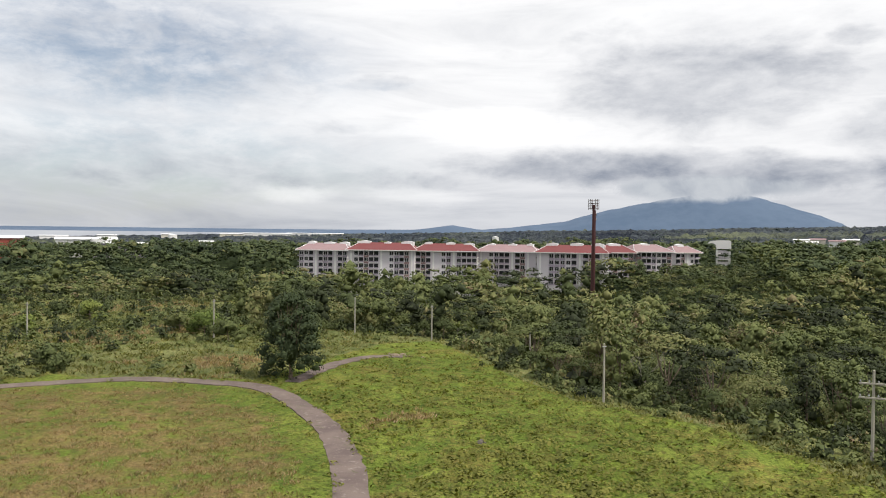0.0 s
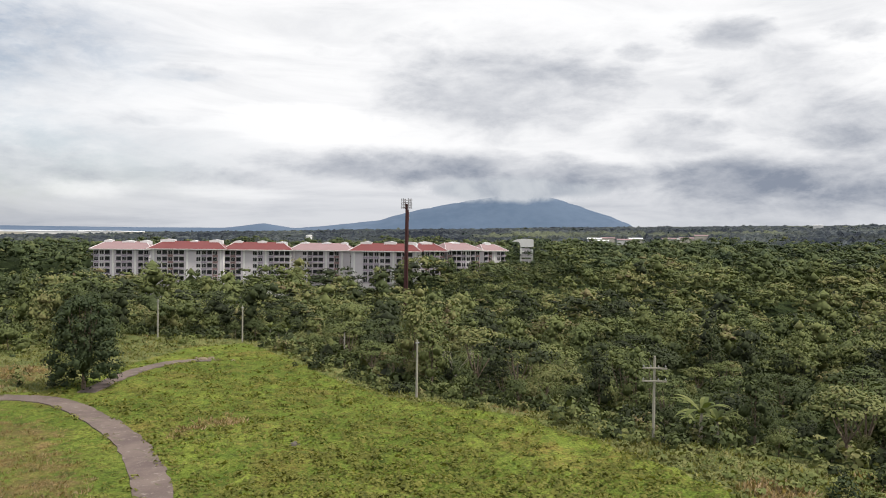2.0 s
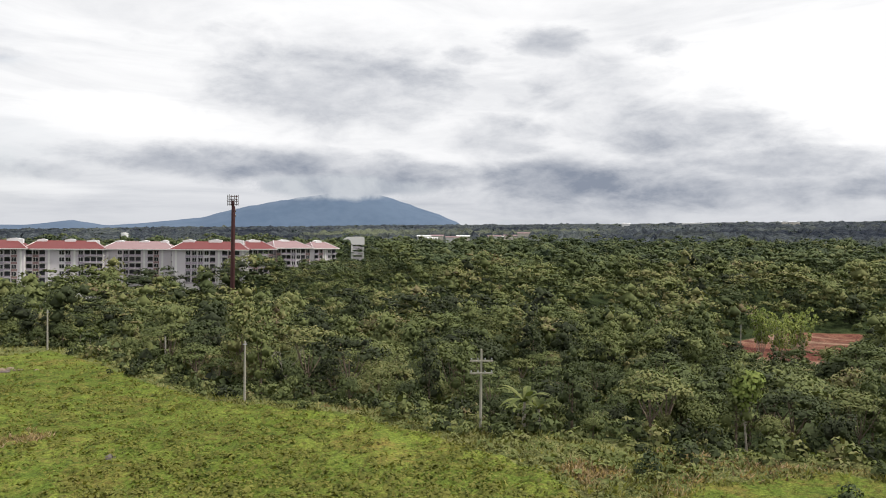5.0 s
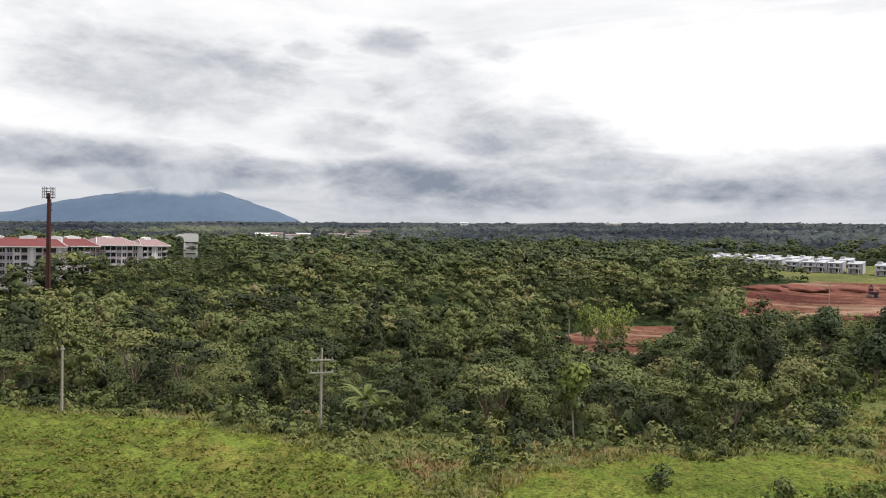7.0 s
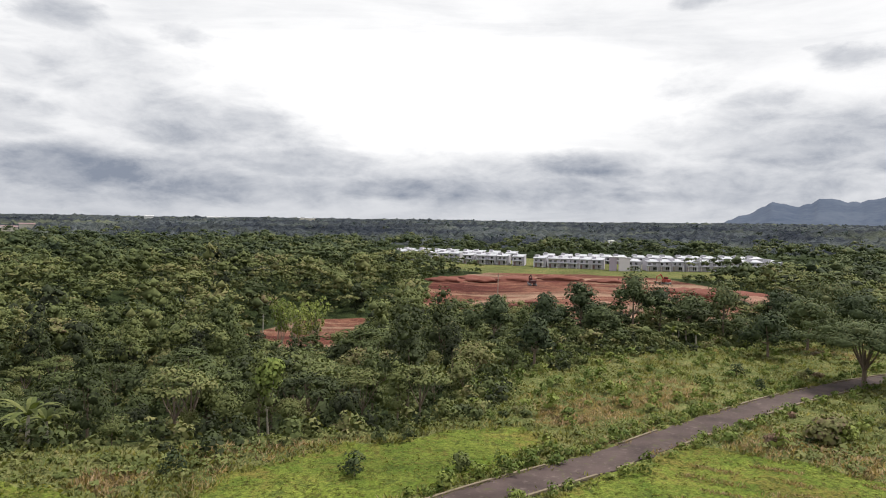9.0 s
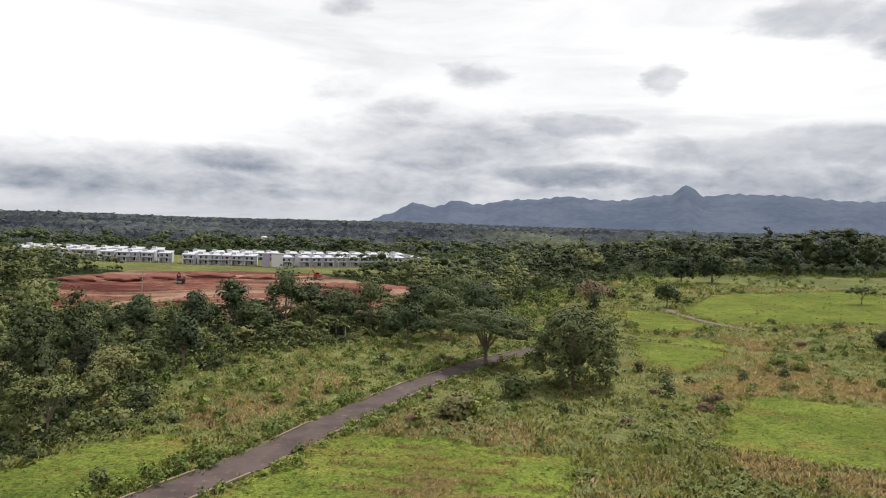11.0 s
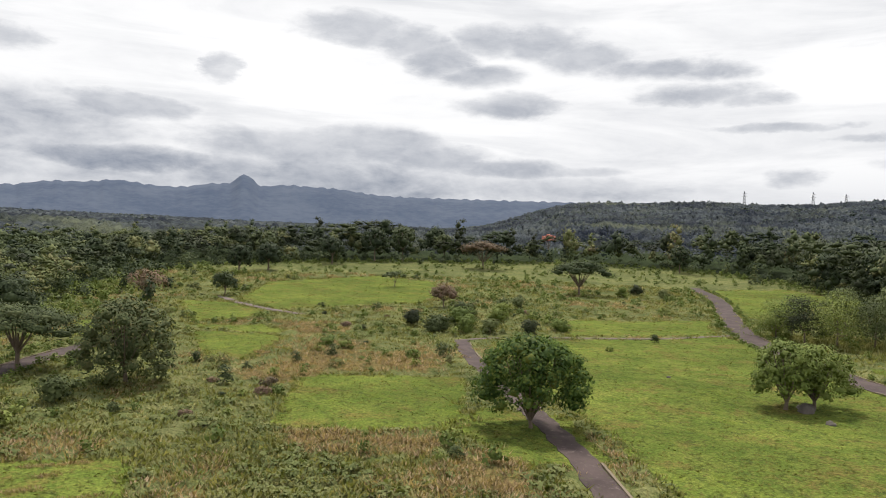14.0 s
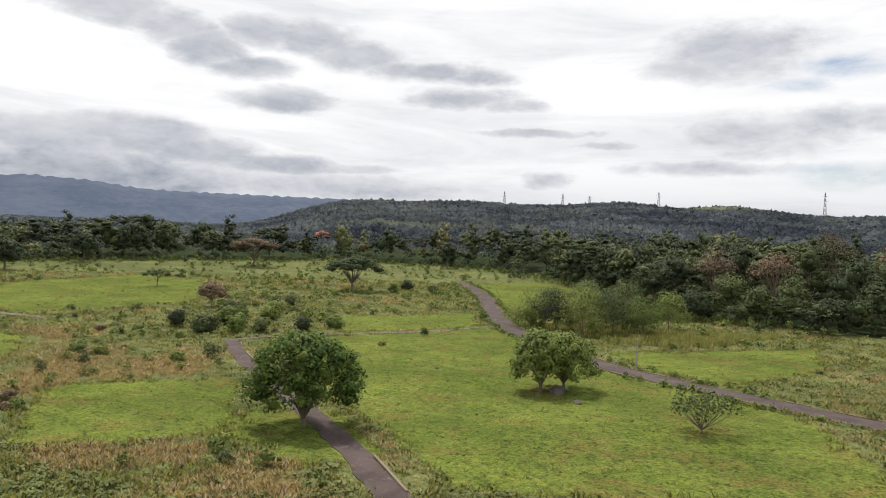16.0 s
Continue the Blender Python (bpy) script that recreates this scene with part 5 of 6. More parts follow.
tree("tree", stand(-23, 113.4), "round", 12, 9.2, 7000, .34, 301, LEAF_DARK, "tall dense olive green tree beside the curving track", .3,
     lobes=lone_lobes(13.2, 10.2, 50, 5, -.30, .97, .14), limbs=8, split=.16, tint=.2)
tree("mango_tree", stand(72.0, -57.4), "round", 12, 15, 9000, .40, 302, LEAF_MANGO, "broad dark green mango tree forking beside the road", .24, BARK,
     lobes=lone_lobes(11.4, 14.6, 64, 2, .02, .97, .115), limbs=16, split=.08, tint=.2)
tree("tree", stand(118, -18), "round", 12.8, 14.5, 7500, .42, 303, LEAF_DARK, "wide airy tree with drooping grey-green foliage", .34,
     lobes=lone_lobes(12.8, 15, 44, 13, -.16, .97, .12), limbs=14, split=.2, tint=.45)
tree("umbrella_tree", stand(136, -4.6), "flat", 9.6, 19, 8000, .38, 304, LEAF_DARK, "spreading flat-topped tree with open branches by the road", .38,
     lobes=lobes_flat(10.2, 20, random.Random(4), 48), limbs=9, split=.3, tint=.5)
tree("tree", stand(66.2, -99.6), "round", 10.5, 11, 4600, .38, 305, LEAF_PALE, "rounded green tree over a dark hollow", .3,
     lobes=lone_lobes(10.2, 11, 38, 5, .0, .95, .125), limbs=12, split=.12, tint=.55)
tree("tree", stand(65, -104.6), "round", 9.6, 11, 4400, .38, 306, LEAF_PALE, "rounded green tree with low spreading branches", .28,
     lobes=lone_lobes(9.4, 11.5, 36, 6, .02, .95, .125), limbs=12, split=.12, tint=.6)
tree("small_tree", stand(37, -92.2), "round", 5.8, 9, 1100, .34, 307, LEAF, "low sparse young tree on cropped grass", .13,
     lobes=lone_lobes(5.6, 9.4, 16, 7, .25, .95, .13), limbs=14, split=.1, tint=.65, core=False)
tree("tree", stand(213, -131), "round", 7.2, 11, 900, .6, 308, LEAF_RUSSET, "small tree with a dark reddish crown", .22, lobes=lone_lobes(7.6, 11, 16, 8, .3, .95, .2), limbs=9, tint=.0)
tree("tree", stand(268, -73), "round", 8, 9.5, 900, .65, 309, LEAF_DARK, "small dense dark round tree in a green field", .22, lobes=lone_lobes(8.6, 10, 16, 9, .15, .95, .22), tint=.0)
tree("tree", stand(294, -155), "flat", 7, 12, 500, .7, 310, LEAF, "thin low tree on a bright green field", .2, lobes=lobes_flat(7, 12, random.Random(10), 12), tint=.3)
tree("umbrella_tree", stand(246, -220), "flat", 14, 26, 2000, .8, 311, LEAF_DARK, "wide umbrella-shaped dark green tree on the scrub", .5,
     lobes=lobes_flat(15, 27, random.Random(11), 34), limbs=14, split=.25, tint=.5)
tree("tree", stand(252, -44), "round", 9, 13, 800, .7, 312, LEAF_RUSSET, "leafless-looking russet tree at the field's edge", .25, lobes=lone_lobes(10, 13, 18, 12, .3, .95, .17), limbs=12, tint=.4, core=False)
tree("tree", stand(*polar(124.5, 470)), "flat", 15, 30, 900, 1.3, 313, LEAF_RUSSET, "large rust-brown spreading tree behind the fields", .5, lobes=lobes_flat(17, 34, random.Random(13), 26), limbs=14, tint=.5)
for i, (a, d, h, w) in enumerate(((116.2, 505, 24, 24), (118.3, 515, 25, 22), (121.5, 530, 20, 20), (113, 470, 17, 19), (139, 505, 18, 16), (108.3, 410, 15, 16), (106.2, 395, 14, 14))):
    tree("tree", stand(*polar(a, d)), "round", h, w, 800, 1.2, 330 + i, LEAF_DARK, "tall very dark tree in the belt behind the fields", .5, lobes=lone_lobes(h, w, 16, 40 + i, .08, .95, .22), tint=.02 + .05 * i)
for i, (a, d, h, w) in enumerate(((145.6, 216, 10, 14), (147.4, 208, 11.5, 15), (149.4, 204, 12.5, 16), (151.6, 206, 11, 14), (153.8, 208, 10, 13), (149.8, 222, 14, 16), (146.6, 228, 11, 13), (152.4, 222, 13, 15), (155.6, 225, 11, 13))):
    tree("tree", stand(*polar(a, d)), "round", h, w, 4300, .36, 350 + i, LEAF if i % 2 else LEAF_PALE, "bushy light green tree spreading beside the road", .22, lobes=lobes_round(h * 1.2, w, random.Random(60 + i), 40, .02), tint=.3 + .07 * i, group="bushy trees by the road", core=False)
for i, (a, d, h, w, rus) in enumerate(((156.0, 300, 20, 19, 0), (158.6, 292, 20, 17, 1), (160.4, 310, 23, 20, 0), (162.6, 288, 20, 18, 1), (164.8, 300, 25, 22, 0), (166.2, 312, 27, 18, 1), (167.6, 280, 20, 20, 0), (170.4, 285, 26, 20, 1), (172.5, 280, 22, 18, 0), (154.2, 305, 15, 17, 0), (159.8, 272, 14, 16, 0), (163.8, 266, 13, 15, 0), (168.8, 258, 13, 16, 0), (161.5, 258, 10, 14, 0), (166, 250, 9, 13, 0), (157.5, 262, 9, 14, 0), (154.5, 320, 15, 16, 0))):
    tree("tree", stand(*polar(a, d)), "flat" if rus else "round", h * 1.35, w, 1700, .62 if rus else .75, 370 + i, LEAF_RUSSET if rus else LEAF if i % 3 else LEAF_DARK,
         "tall tree with a rust-brown thinning crown" if rus else "dense dark green tree at the wood's edge", .34,
         lobes=lobes_round(h * 1.35, w, random.Random(80 + i), 22, .4 if rus else .05), tint=.1 * i, limbs=14 if rus else 8, core=not rus)
for i, (a, d, h, w) in enumerate(((72.9, 172, 14, 12), (76.7, 176, 18.5, 11), (78.6, 180, 15, 11), (80.6, 178, 13, 10), (83.0, 182, 16, 11), (70.3, 158, 13, 8), (66.4, 160, 13, 8), (64.6, 188, 9, 7),
                                  (88.5, 172, 12, 16), (91.5, 188, 14, 16), (90.2, 210, 16, 15), (69.5, 131, 9.5, 7), (86.0, 160, 10, 11), (74.5, 166, 9, 10), (86.8, 192, 13, 13))):
    tree("tree", stand(*polar(a, d)), "round", h, w, 1400, .56, 400 + i, LEAF_DARK, "dark green tree standing above the wood's edge", .26, lobes=lobes_round(h, w, random.Random(300 + i), 18, .1), tint=.08 * i)
tree("tree", stand(*polar(49.4, 89)), "tall", 9.5, 5, 700, .5, 420, LEAF_PALE, "slender young tree with a pale bare trunk", .13, BARK_PALE, lobes=[(0, 0, 7.2, 1.7, 1.9), (.9, .3, 6.2, 1.2, 1.0), (-.8, .4, 6.6, 1.2, 1.0), (.2, -.9, 8.2, 1.0, .9), (-.3, .3, 5.2, .9, .8)], tint=.4)
tree("flowering_tree", stand(*polar(129.4, 600)), "flat", 12, 12, 500, 1.1, 421, BLOSSOM, "tree covered in pinkish red blossom below the ridge", .5, lobes=lobes_flat(17, 13, random.Random(3), 16), tint=.3)

for i, (a, d, h, w) in enumerate(((-9.3, 335, 13, 9), (-.2, 318, 13, 10), (5.4, 322, 14, 18), (-3.8, 322, 11, 13), (14.6, 330, 12, 9), (-11.5, 305, 15, 14))):
    tree("tree", stand(*polar(a, d)), "flat" if w > 15 else "round", h, w, 900, .75, 430 + i, LEAF_DARK, "dark tree standing before the apartment blocks", .25, lobes=lobes_flat(h, w, random.Random(i), 16) if w > 15 else lone_lobes(h, w, 16, 160 + i, .1, .95, .2), tint=.1 * i)


def grey_tree():
    """A bare, dead tree: trunk and forking branches."""
    rng = random.Random(9)
    bm = bmesh.new()

    def branch(p, d, length, r, depth):
        e = p + d * length
        tube_bm(bm, [p, p.lerp(e, .5) + Vector((rng.uniform(-.1, .1), rng.uniform(-.1, .1), 0)) * length, e], [r, r * .8, r * .55], 5)
        if depth:
            for _ in range(3):
                nd_ = (d + Vector((rng.uniform(-.8, .8), rng.uniform(-.8, .8), rng.uniform(-.1, .5)))).normalized()
                branch(e, nd_, length * rng.uniform(.6, .85), r * .55, depth - 1)

    branch(Vector((0, 0, -.4)), Vector((.05, 0, 1)), 3.2, .2, 4)
    top = empty("dead_tree", stand(*polar(15.2, 124)), "bare grey dead tree among green creepers", "tree")
    part("trunk", bm, BARK_PALE, top)
    x, y = polar(12.8, 128)
    copy_thing(top, stand(x, y, 120, .9))


grey_tree()


# ---------- shrubs, bananas, bamboo ----------
def shrub_models():
    out = []
    for i, (h, w, leaf, label) in enumerate(((2.4, 3.4, LEAF, "rounded green shrub in rough grass"), (1.7, 2.8, LEAF_PALE, "low pale green shrub in rough grass"), (3.2, 3.6, LEAF_DARK, "dark green bush in the meadow"),
                                             (1.3, 2.2, LEAF_DARK, "small dark shrub on the grass"), (1.5, 3.0, LEAF_RUSSET, "low brownish withered shrub"), (2.6, 4.6, LEAF, "wide spreading green bush"))):
        v, f, lobes, nl = crown_arrays("round", h, w, 300, .36, 500 + i, False, lobes_round(h, w, random.Random(500 + i), 12, .0))
        top = empty("shrub", stand(0, 0), label, "shrub", "shrubs in the meadow")
        part("stem", tube_bm(bmesh.new(), [(0, 0, -.4), (.05, .02, h * .3), (.1, .05, h * .6)], [.07, .05, .02], 5), BARK, top)
        cr = new("crown", faces_mesh("crown", v, f, leaf, i * .13, nl))
        cr.parent = top
        out.append(top)
    return out


def place_shrubs():
    rng = np.random.default_rng(21)
    models = shrub_models()
    spots = []
    # rough ground to the south and east
    while len(spots) < 120:
        a, d = rng.uniform(84, 166), math.exp(rng.uniform(math.log(95), math.log(380)))
        x, y = polar(a, d)
        p = np.array([x]), np.array([y])
        if edge_distance(OPEN, *p)[0] < -4 and cover(*p)[0, 1] < .3 and .5 + .5 * waves(*p, 23)[0] > .35:
            spots.append((x, y, rng.uniform(.5, 1.25)))
    # a few on the open meadow and beside the roads
    for x, y in ((64, -41), (92, 2), (96, -2), (104, -6), (88, 6), (105, 4), (100, -14), (112, -10), (95, -22), (131, -57), (134, -152), (128, -140), (136, -128), (150, -110), (120, -118),
                 (-40, 142), (-48, 150), (-44, 160), (-52, 166), (-36, 158), (-60, 120), (-66, 125), (-64, 112), (62, 31), (48, 52), (57, 38)):
        spots.append((x + rng.uniform(-1, 1), y + rng.uniform(-1, 1), rng.uniform(.6, 1.2)))
    first = set()
    flags = near_road(np.array([q[:2] for q in spots]), 2.2)
    spots = [q for q, bad in zip(spots, flags) if not bad]
    for i, (x, y, s) in enumerate(spots[:292]):
        k = int(rng.integers(0, len(models)))
        m = stand(x, y, rng.uniform(0, 360), s, -.1)
        if k in first:
            copy_thing(models[k], m)
        else:
            first.add(k)
            models[k].matrix_basis = m


place_shrubs()
for i, (x, y, h, w) in enumerate(((-43, 150, 6, 9), (-50, 157, 6.5, 10), (-36, 158, 6, 9), (-57, 162, 5, 8), (-84, 178, 6, 7), (-62, 118, 5, 7), (-66, 108, 6.5, 8), (-74, 121, 4, 6), (-30, 168, 5, 7), (-99, 192, 4, 7), (-92, 165, 3.5, 6),
                                  (108, -8, 4, 7), (94, 0, 3.5, 6), (170, -110, 6, 12), (182, -118, 6.5, 12), (164, -100, 5, 10), (158, -104, 5, 9), (190, -126, 5, 9), (175, -98, 5, 9), (232, -232, 5, 10), (222, -246, 5, 9), (240, -248, 5, 9),
                                  (185, -135, 5, 10), (196, -143, 5, 9), (201, -153, 4.5, 9), (178, -128, 5, 9), (150, -118, 3.5, 8), (153, -108, 4, 8), (151, -129, 3.5, 8), (161, -96, 4, 9))):
    tree("bush", stand(x, y), "round", h, w, 700, .5, 440 + i, LEAF_PALE if i % 3 == 1 else LEAF, "large green bush in overgrown grass", .1, lobes=lobes_round(h, w, random.Random(140 + i), 15, .0), tint=.09 * i, category="bush", group="large bushes")


def banana(x, y, s, seed):
    rng = random.Random(seed)
    top = empty("banana_plant", stand(x, y, rng.uniform(0, 360), s), "banana plant with long arching torn leaves", "banana plant", "banana plants")
    part("stem", tube_bm(bmesh.new(), [(0, 0, -.4), (.05, 0, 1.5), (.1, .05, 2.8)], [.2, .16, .1], 7), BARK_PALE, top)
    for i in range(12):
        a = i * 2.4 + rng.uniform(-.3, .3)
        up = rng.uniform(.9, 1.7)
        bm = bmesh.new()
        prev = None
        d = Vector((math.cos(a), math.sin(a), 0))
        sd_ = Vector((-d.y, d.x, 0))
        for k in range(7):
            t = k / 6
            p = Vector((.1, .05, 2.6)) + d * (2.5 * t) + Vector((0, 0, up * 2.2 * t - 2.3 * t * t))
            w = .3 * math.sin(math.pi * min(.08 + .92 * t, 1)) + .02
            row = [bm.verts.new(p - sd_ * w - Vector((0, 0, .12 * w))), bm.verts.new(p), bm.verts.new(p + sd_ * w - Vector((0, 0, .12 * w)))]
            if prev:
                bm.faces.new((prev[0], prev[1], row[1], row[0]))
                bm.faces.new((prev[1], prev[2], row[2], row[1]))
            prev = row
        part("leaf", bm, WEED, top)


for i, (a, d, s) in enumerate(((33.4, 85, 1.25), (34.6, 87, 1.0), (79.6, 166, 1.1), (80.5, 168, 1.2), (81.2, 165, 1.0), (80.0, 172, 1.1), (1.2, 164, 1.0), (2.4, 167, 1.1), (1.8, 172, 1.0), (33.0, 90, .9))):
    banana(*polar(a, d), s, 600 + i)


def bamboo(x, y, seed):
    rng = np.random.default_rng(seed)
    top = empty("bamboo_clump", stand(x, y), "feathery pale green bamboo clump rising from the wood", "bamboo")
    lobes = []
    for i in range(14):
        a = i * 2.4
        r = rng.uniform(.5, 2.4)
        h = rng.uniform(9, 13)
        e = Vector((math.cos(a) * r * 2.0, math.sin(a) * r * 2.0, h))
        part("cane", tube_bm(bmesh.new(), [(math.cos(a) * .5, math.sin(a) * .5, -.5), (math.cos(a) * r, math.sin(a) * r, h * .6), e], [.08, .06, .02], 4), BARK_PALE, top)
        for t in (.45, .65, .82, 1):
            lobes.append((math.cos(a) * r * 2 * t, math.sin(a) * r * 2 * t, h * t, .7, 1.0))
    v, f, _, nl = crown_arrays("tall", 12, 5, 1500, .5, seed, False, lobes, .3)
    cr = new("crown", faces_mesh("crown", v, f, LEAF_PALE, .2, nl))
    cr.parent = top


for i, (a, d) in enumerate(((51.5, 205), (52.6, 212), (50.2, 215))):
    bamboo(*polar(a, d), 700 + i)


# ---------- poles and the mast ----------
def utility_pole(x, y, h, arms, seed, r=.135):
    top = empty("utility_pole", stand(x, y, -math.degrees(math.atan2(x, y)) + (seed * 23) % 40 - 10), "weathered grey concrete utility pole" + (" with two crossarms" if arms else ""), "utility pole", "utility poles")
    part("post", tube_bm(bmesh.new(), [(0, 0, -.8), (0, 0, h * .5), (0, 0, h)], [r * 1.25, r * 1.1, r * .85], 10), CONCRETE, top)
    for z in ((h - 1.3, h - 2.7) if arms else ()):
        arm = part("crossarm", box(-1.3, 1.3, -.22, -.06, z - .09, z + .09, .02), CONCRETE, top)
        for k in (-1.15, -.4, .4, 1.15):
            part("insulator", tube_bm(bmesh.new(), [(k, -.14, z + .09), (k, -.14, z + .2), (k, -.14, z + .34)], [.05, .09, .04], 6), GALV, arm)
    if not arms:
        part("bracket", box(-.28, .28, -.12, .12, h - .5, h - .38, .02), GALV, top)


for i, (x, y, h, arms) in enumerate(((-84.3, 151.5, 7.4, 0), (-47.3, 154.5, 8.2, 0), (-19.2, 163.9, 7.8, 0), (-2.2, 157.3, 7.6, 0), (16.9, 143.2, 7.2, 0), (21.6, 99.2, 7.9, 0),
                                     (42.0, 72.4, 9.4, 1), (*polar(51.1, 214), 9.5, 0), (*polar(66.6, 300), 8.0, 0), (66.4, -132.7, 6.4, 0), (*polar(48.9, 212), 8.5, 0))):
    utility_pole(x, y, h, arms, i)
for i in range(9):
    utility_pole(*polar(22.5 + i * 1.05, 560 + 18 * i), 9, 1, i + 20)


def mast():
    x, y = polar(11.35, 272)
    z0 = gz(x, y)
    h = 22 + 272 * math.tan(radians(2.62)) - z0
    top = empty("cell_mast", stand(x, y, 20), "tall dark red-brown steel telecom mast above the trees", "mast")
    part("pole", tube_bm(bmesh.new(), [(0, 0, -1), (0, 0, h * .5), (0, 0, h - 1)], [.85, .66, .42], 14), STEEL_BROWN, top)
    for z in (h - .6, h - 2.4):
        bm = bmesh.new()
        for k in range(12):
            a = k * math.pi / 6
            b = (k + 1) * math.pi / 6
            for dz in (0, 1.0):
                tube_bm(bm, [(1.7 * math.cos(a), 1.7 * math.sin(a), z + dz), (1.7 * math.cos(b), 1.7 * math.sin(b), z + dz)], [.06, .06], 4)
            tube_bm(bm, [(0, 0, z), (1.7 * math.cos(a), 1.7 * math.sin(a), z)], [.06, .05], 4)
        ring = part("platform", bm, STEEL_BROWN, top)
        for k in range(6):
            a = k * math.pi / 3 + .3
            ob = part("antenna", box(-.16, .16, -.09, .09, -1.0, 1.0, .03), GALV, ring)
            ob.matrix_basis = Matrix.Translation((1.85 * math.cos(a), 1.85 * math.sin(a), z + .6)) @ Matrix.Rotation(a + math.pi / 2, 4, "Z")
    for k, z in enumerate((h - 4.5, h - 6.2)):
        dish = tube_bm(bmesh.new(), [(.6, 0, z), (.95, 0, z), (1.0, 0, z)], [.1, .5, .5], 12)
        part("dish", dish, GALV, top)
    part("ladder", box(-.25, .25, -1.12, -1.04, 0, h - 3), STEEL_BROWN, top)


mast()

# ---------- apartment blocks ----------
def window_meshes():
    bm = bmesh.new()
    for x0, x1, z0, z1 in ((-.85, .85, -.82, -.74), (-.85, .85, .74, .82), (-.85, -.77, -.74, .74), (.77, .85, -.74, .74), (-.04, .04, -.74, .74)):
        box_bm(bm, x0, x1, -.09, 0, z0, z1)
    fr = bpy.data.meshes.new("window")
    bm.to_mesh(fr)
    bm.free()
    fr.materials.append(TRIM_WHITE)
    bm = box(-.77, .77, -.05, -.01, -.74, .74)
    pn = bpy.data.meshes.new("pane")
    bm.to_mesh(pn)
    bm.free()
    pn.materials.append(GLASS)
    return fr, pn


WIN, PANE = window_meshes()


def face_matrix(side, w, dep):
    """Maps facade coordinates (along, out, up) to the block: front (0), right end (1), left end (3)."""
    if side == 0:
        return Matrix.Translation((0, 0, 0))
    if side == 1:
        return Matrix.Translation((w, 0, 0)) @ Matrix.Rotation(math.pi / 2, 4, "Z")
    return Matrix.Translation((0, dep, 0)) @ Matrix.Rotation(-math.pi / 2, 4, "Z")


def hip_roof(w, dep, z, over, rise):
    bm = bmesh.new()
    x0, x1, y0, y1 = -over, w + over, -over, dep + over
    k = min(dep, w) / 2 + over
    low = [bm.verts.new(c) for c in ((x0, y0, z), (x1, y0, z), (x1, y1, z), (x0, y1, z))]
    mid = [bm.verts.new(c) for c in ((x0, y0, z + .25), (x1, y0, z + .25), (x1, y1, z + .25), (x0, y1, z + .25))]
    a, b = bm.verts.new((x0 + k * .45, (y0 + y1) / 2, z + rise)), bm.verts.new((x1 - k * .45, (y0 + y1) / 2, z + rise))
    bm.faces.new(low[::-1])
    for i in range(4):
        bm.faces.new((low[i], low[(i + 1) % 4], mid[(i + 1) % 4], mid[i]))
    bm.faces.new((mid[0], mid[1], b, a))
    bm.faces.new((mid[1], mid[2], b))
    bm.faces.new((mid[2], mid[3], a, b))
    bm.faces.new((mid[3], mid[0], a))
    return bm


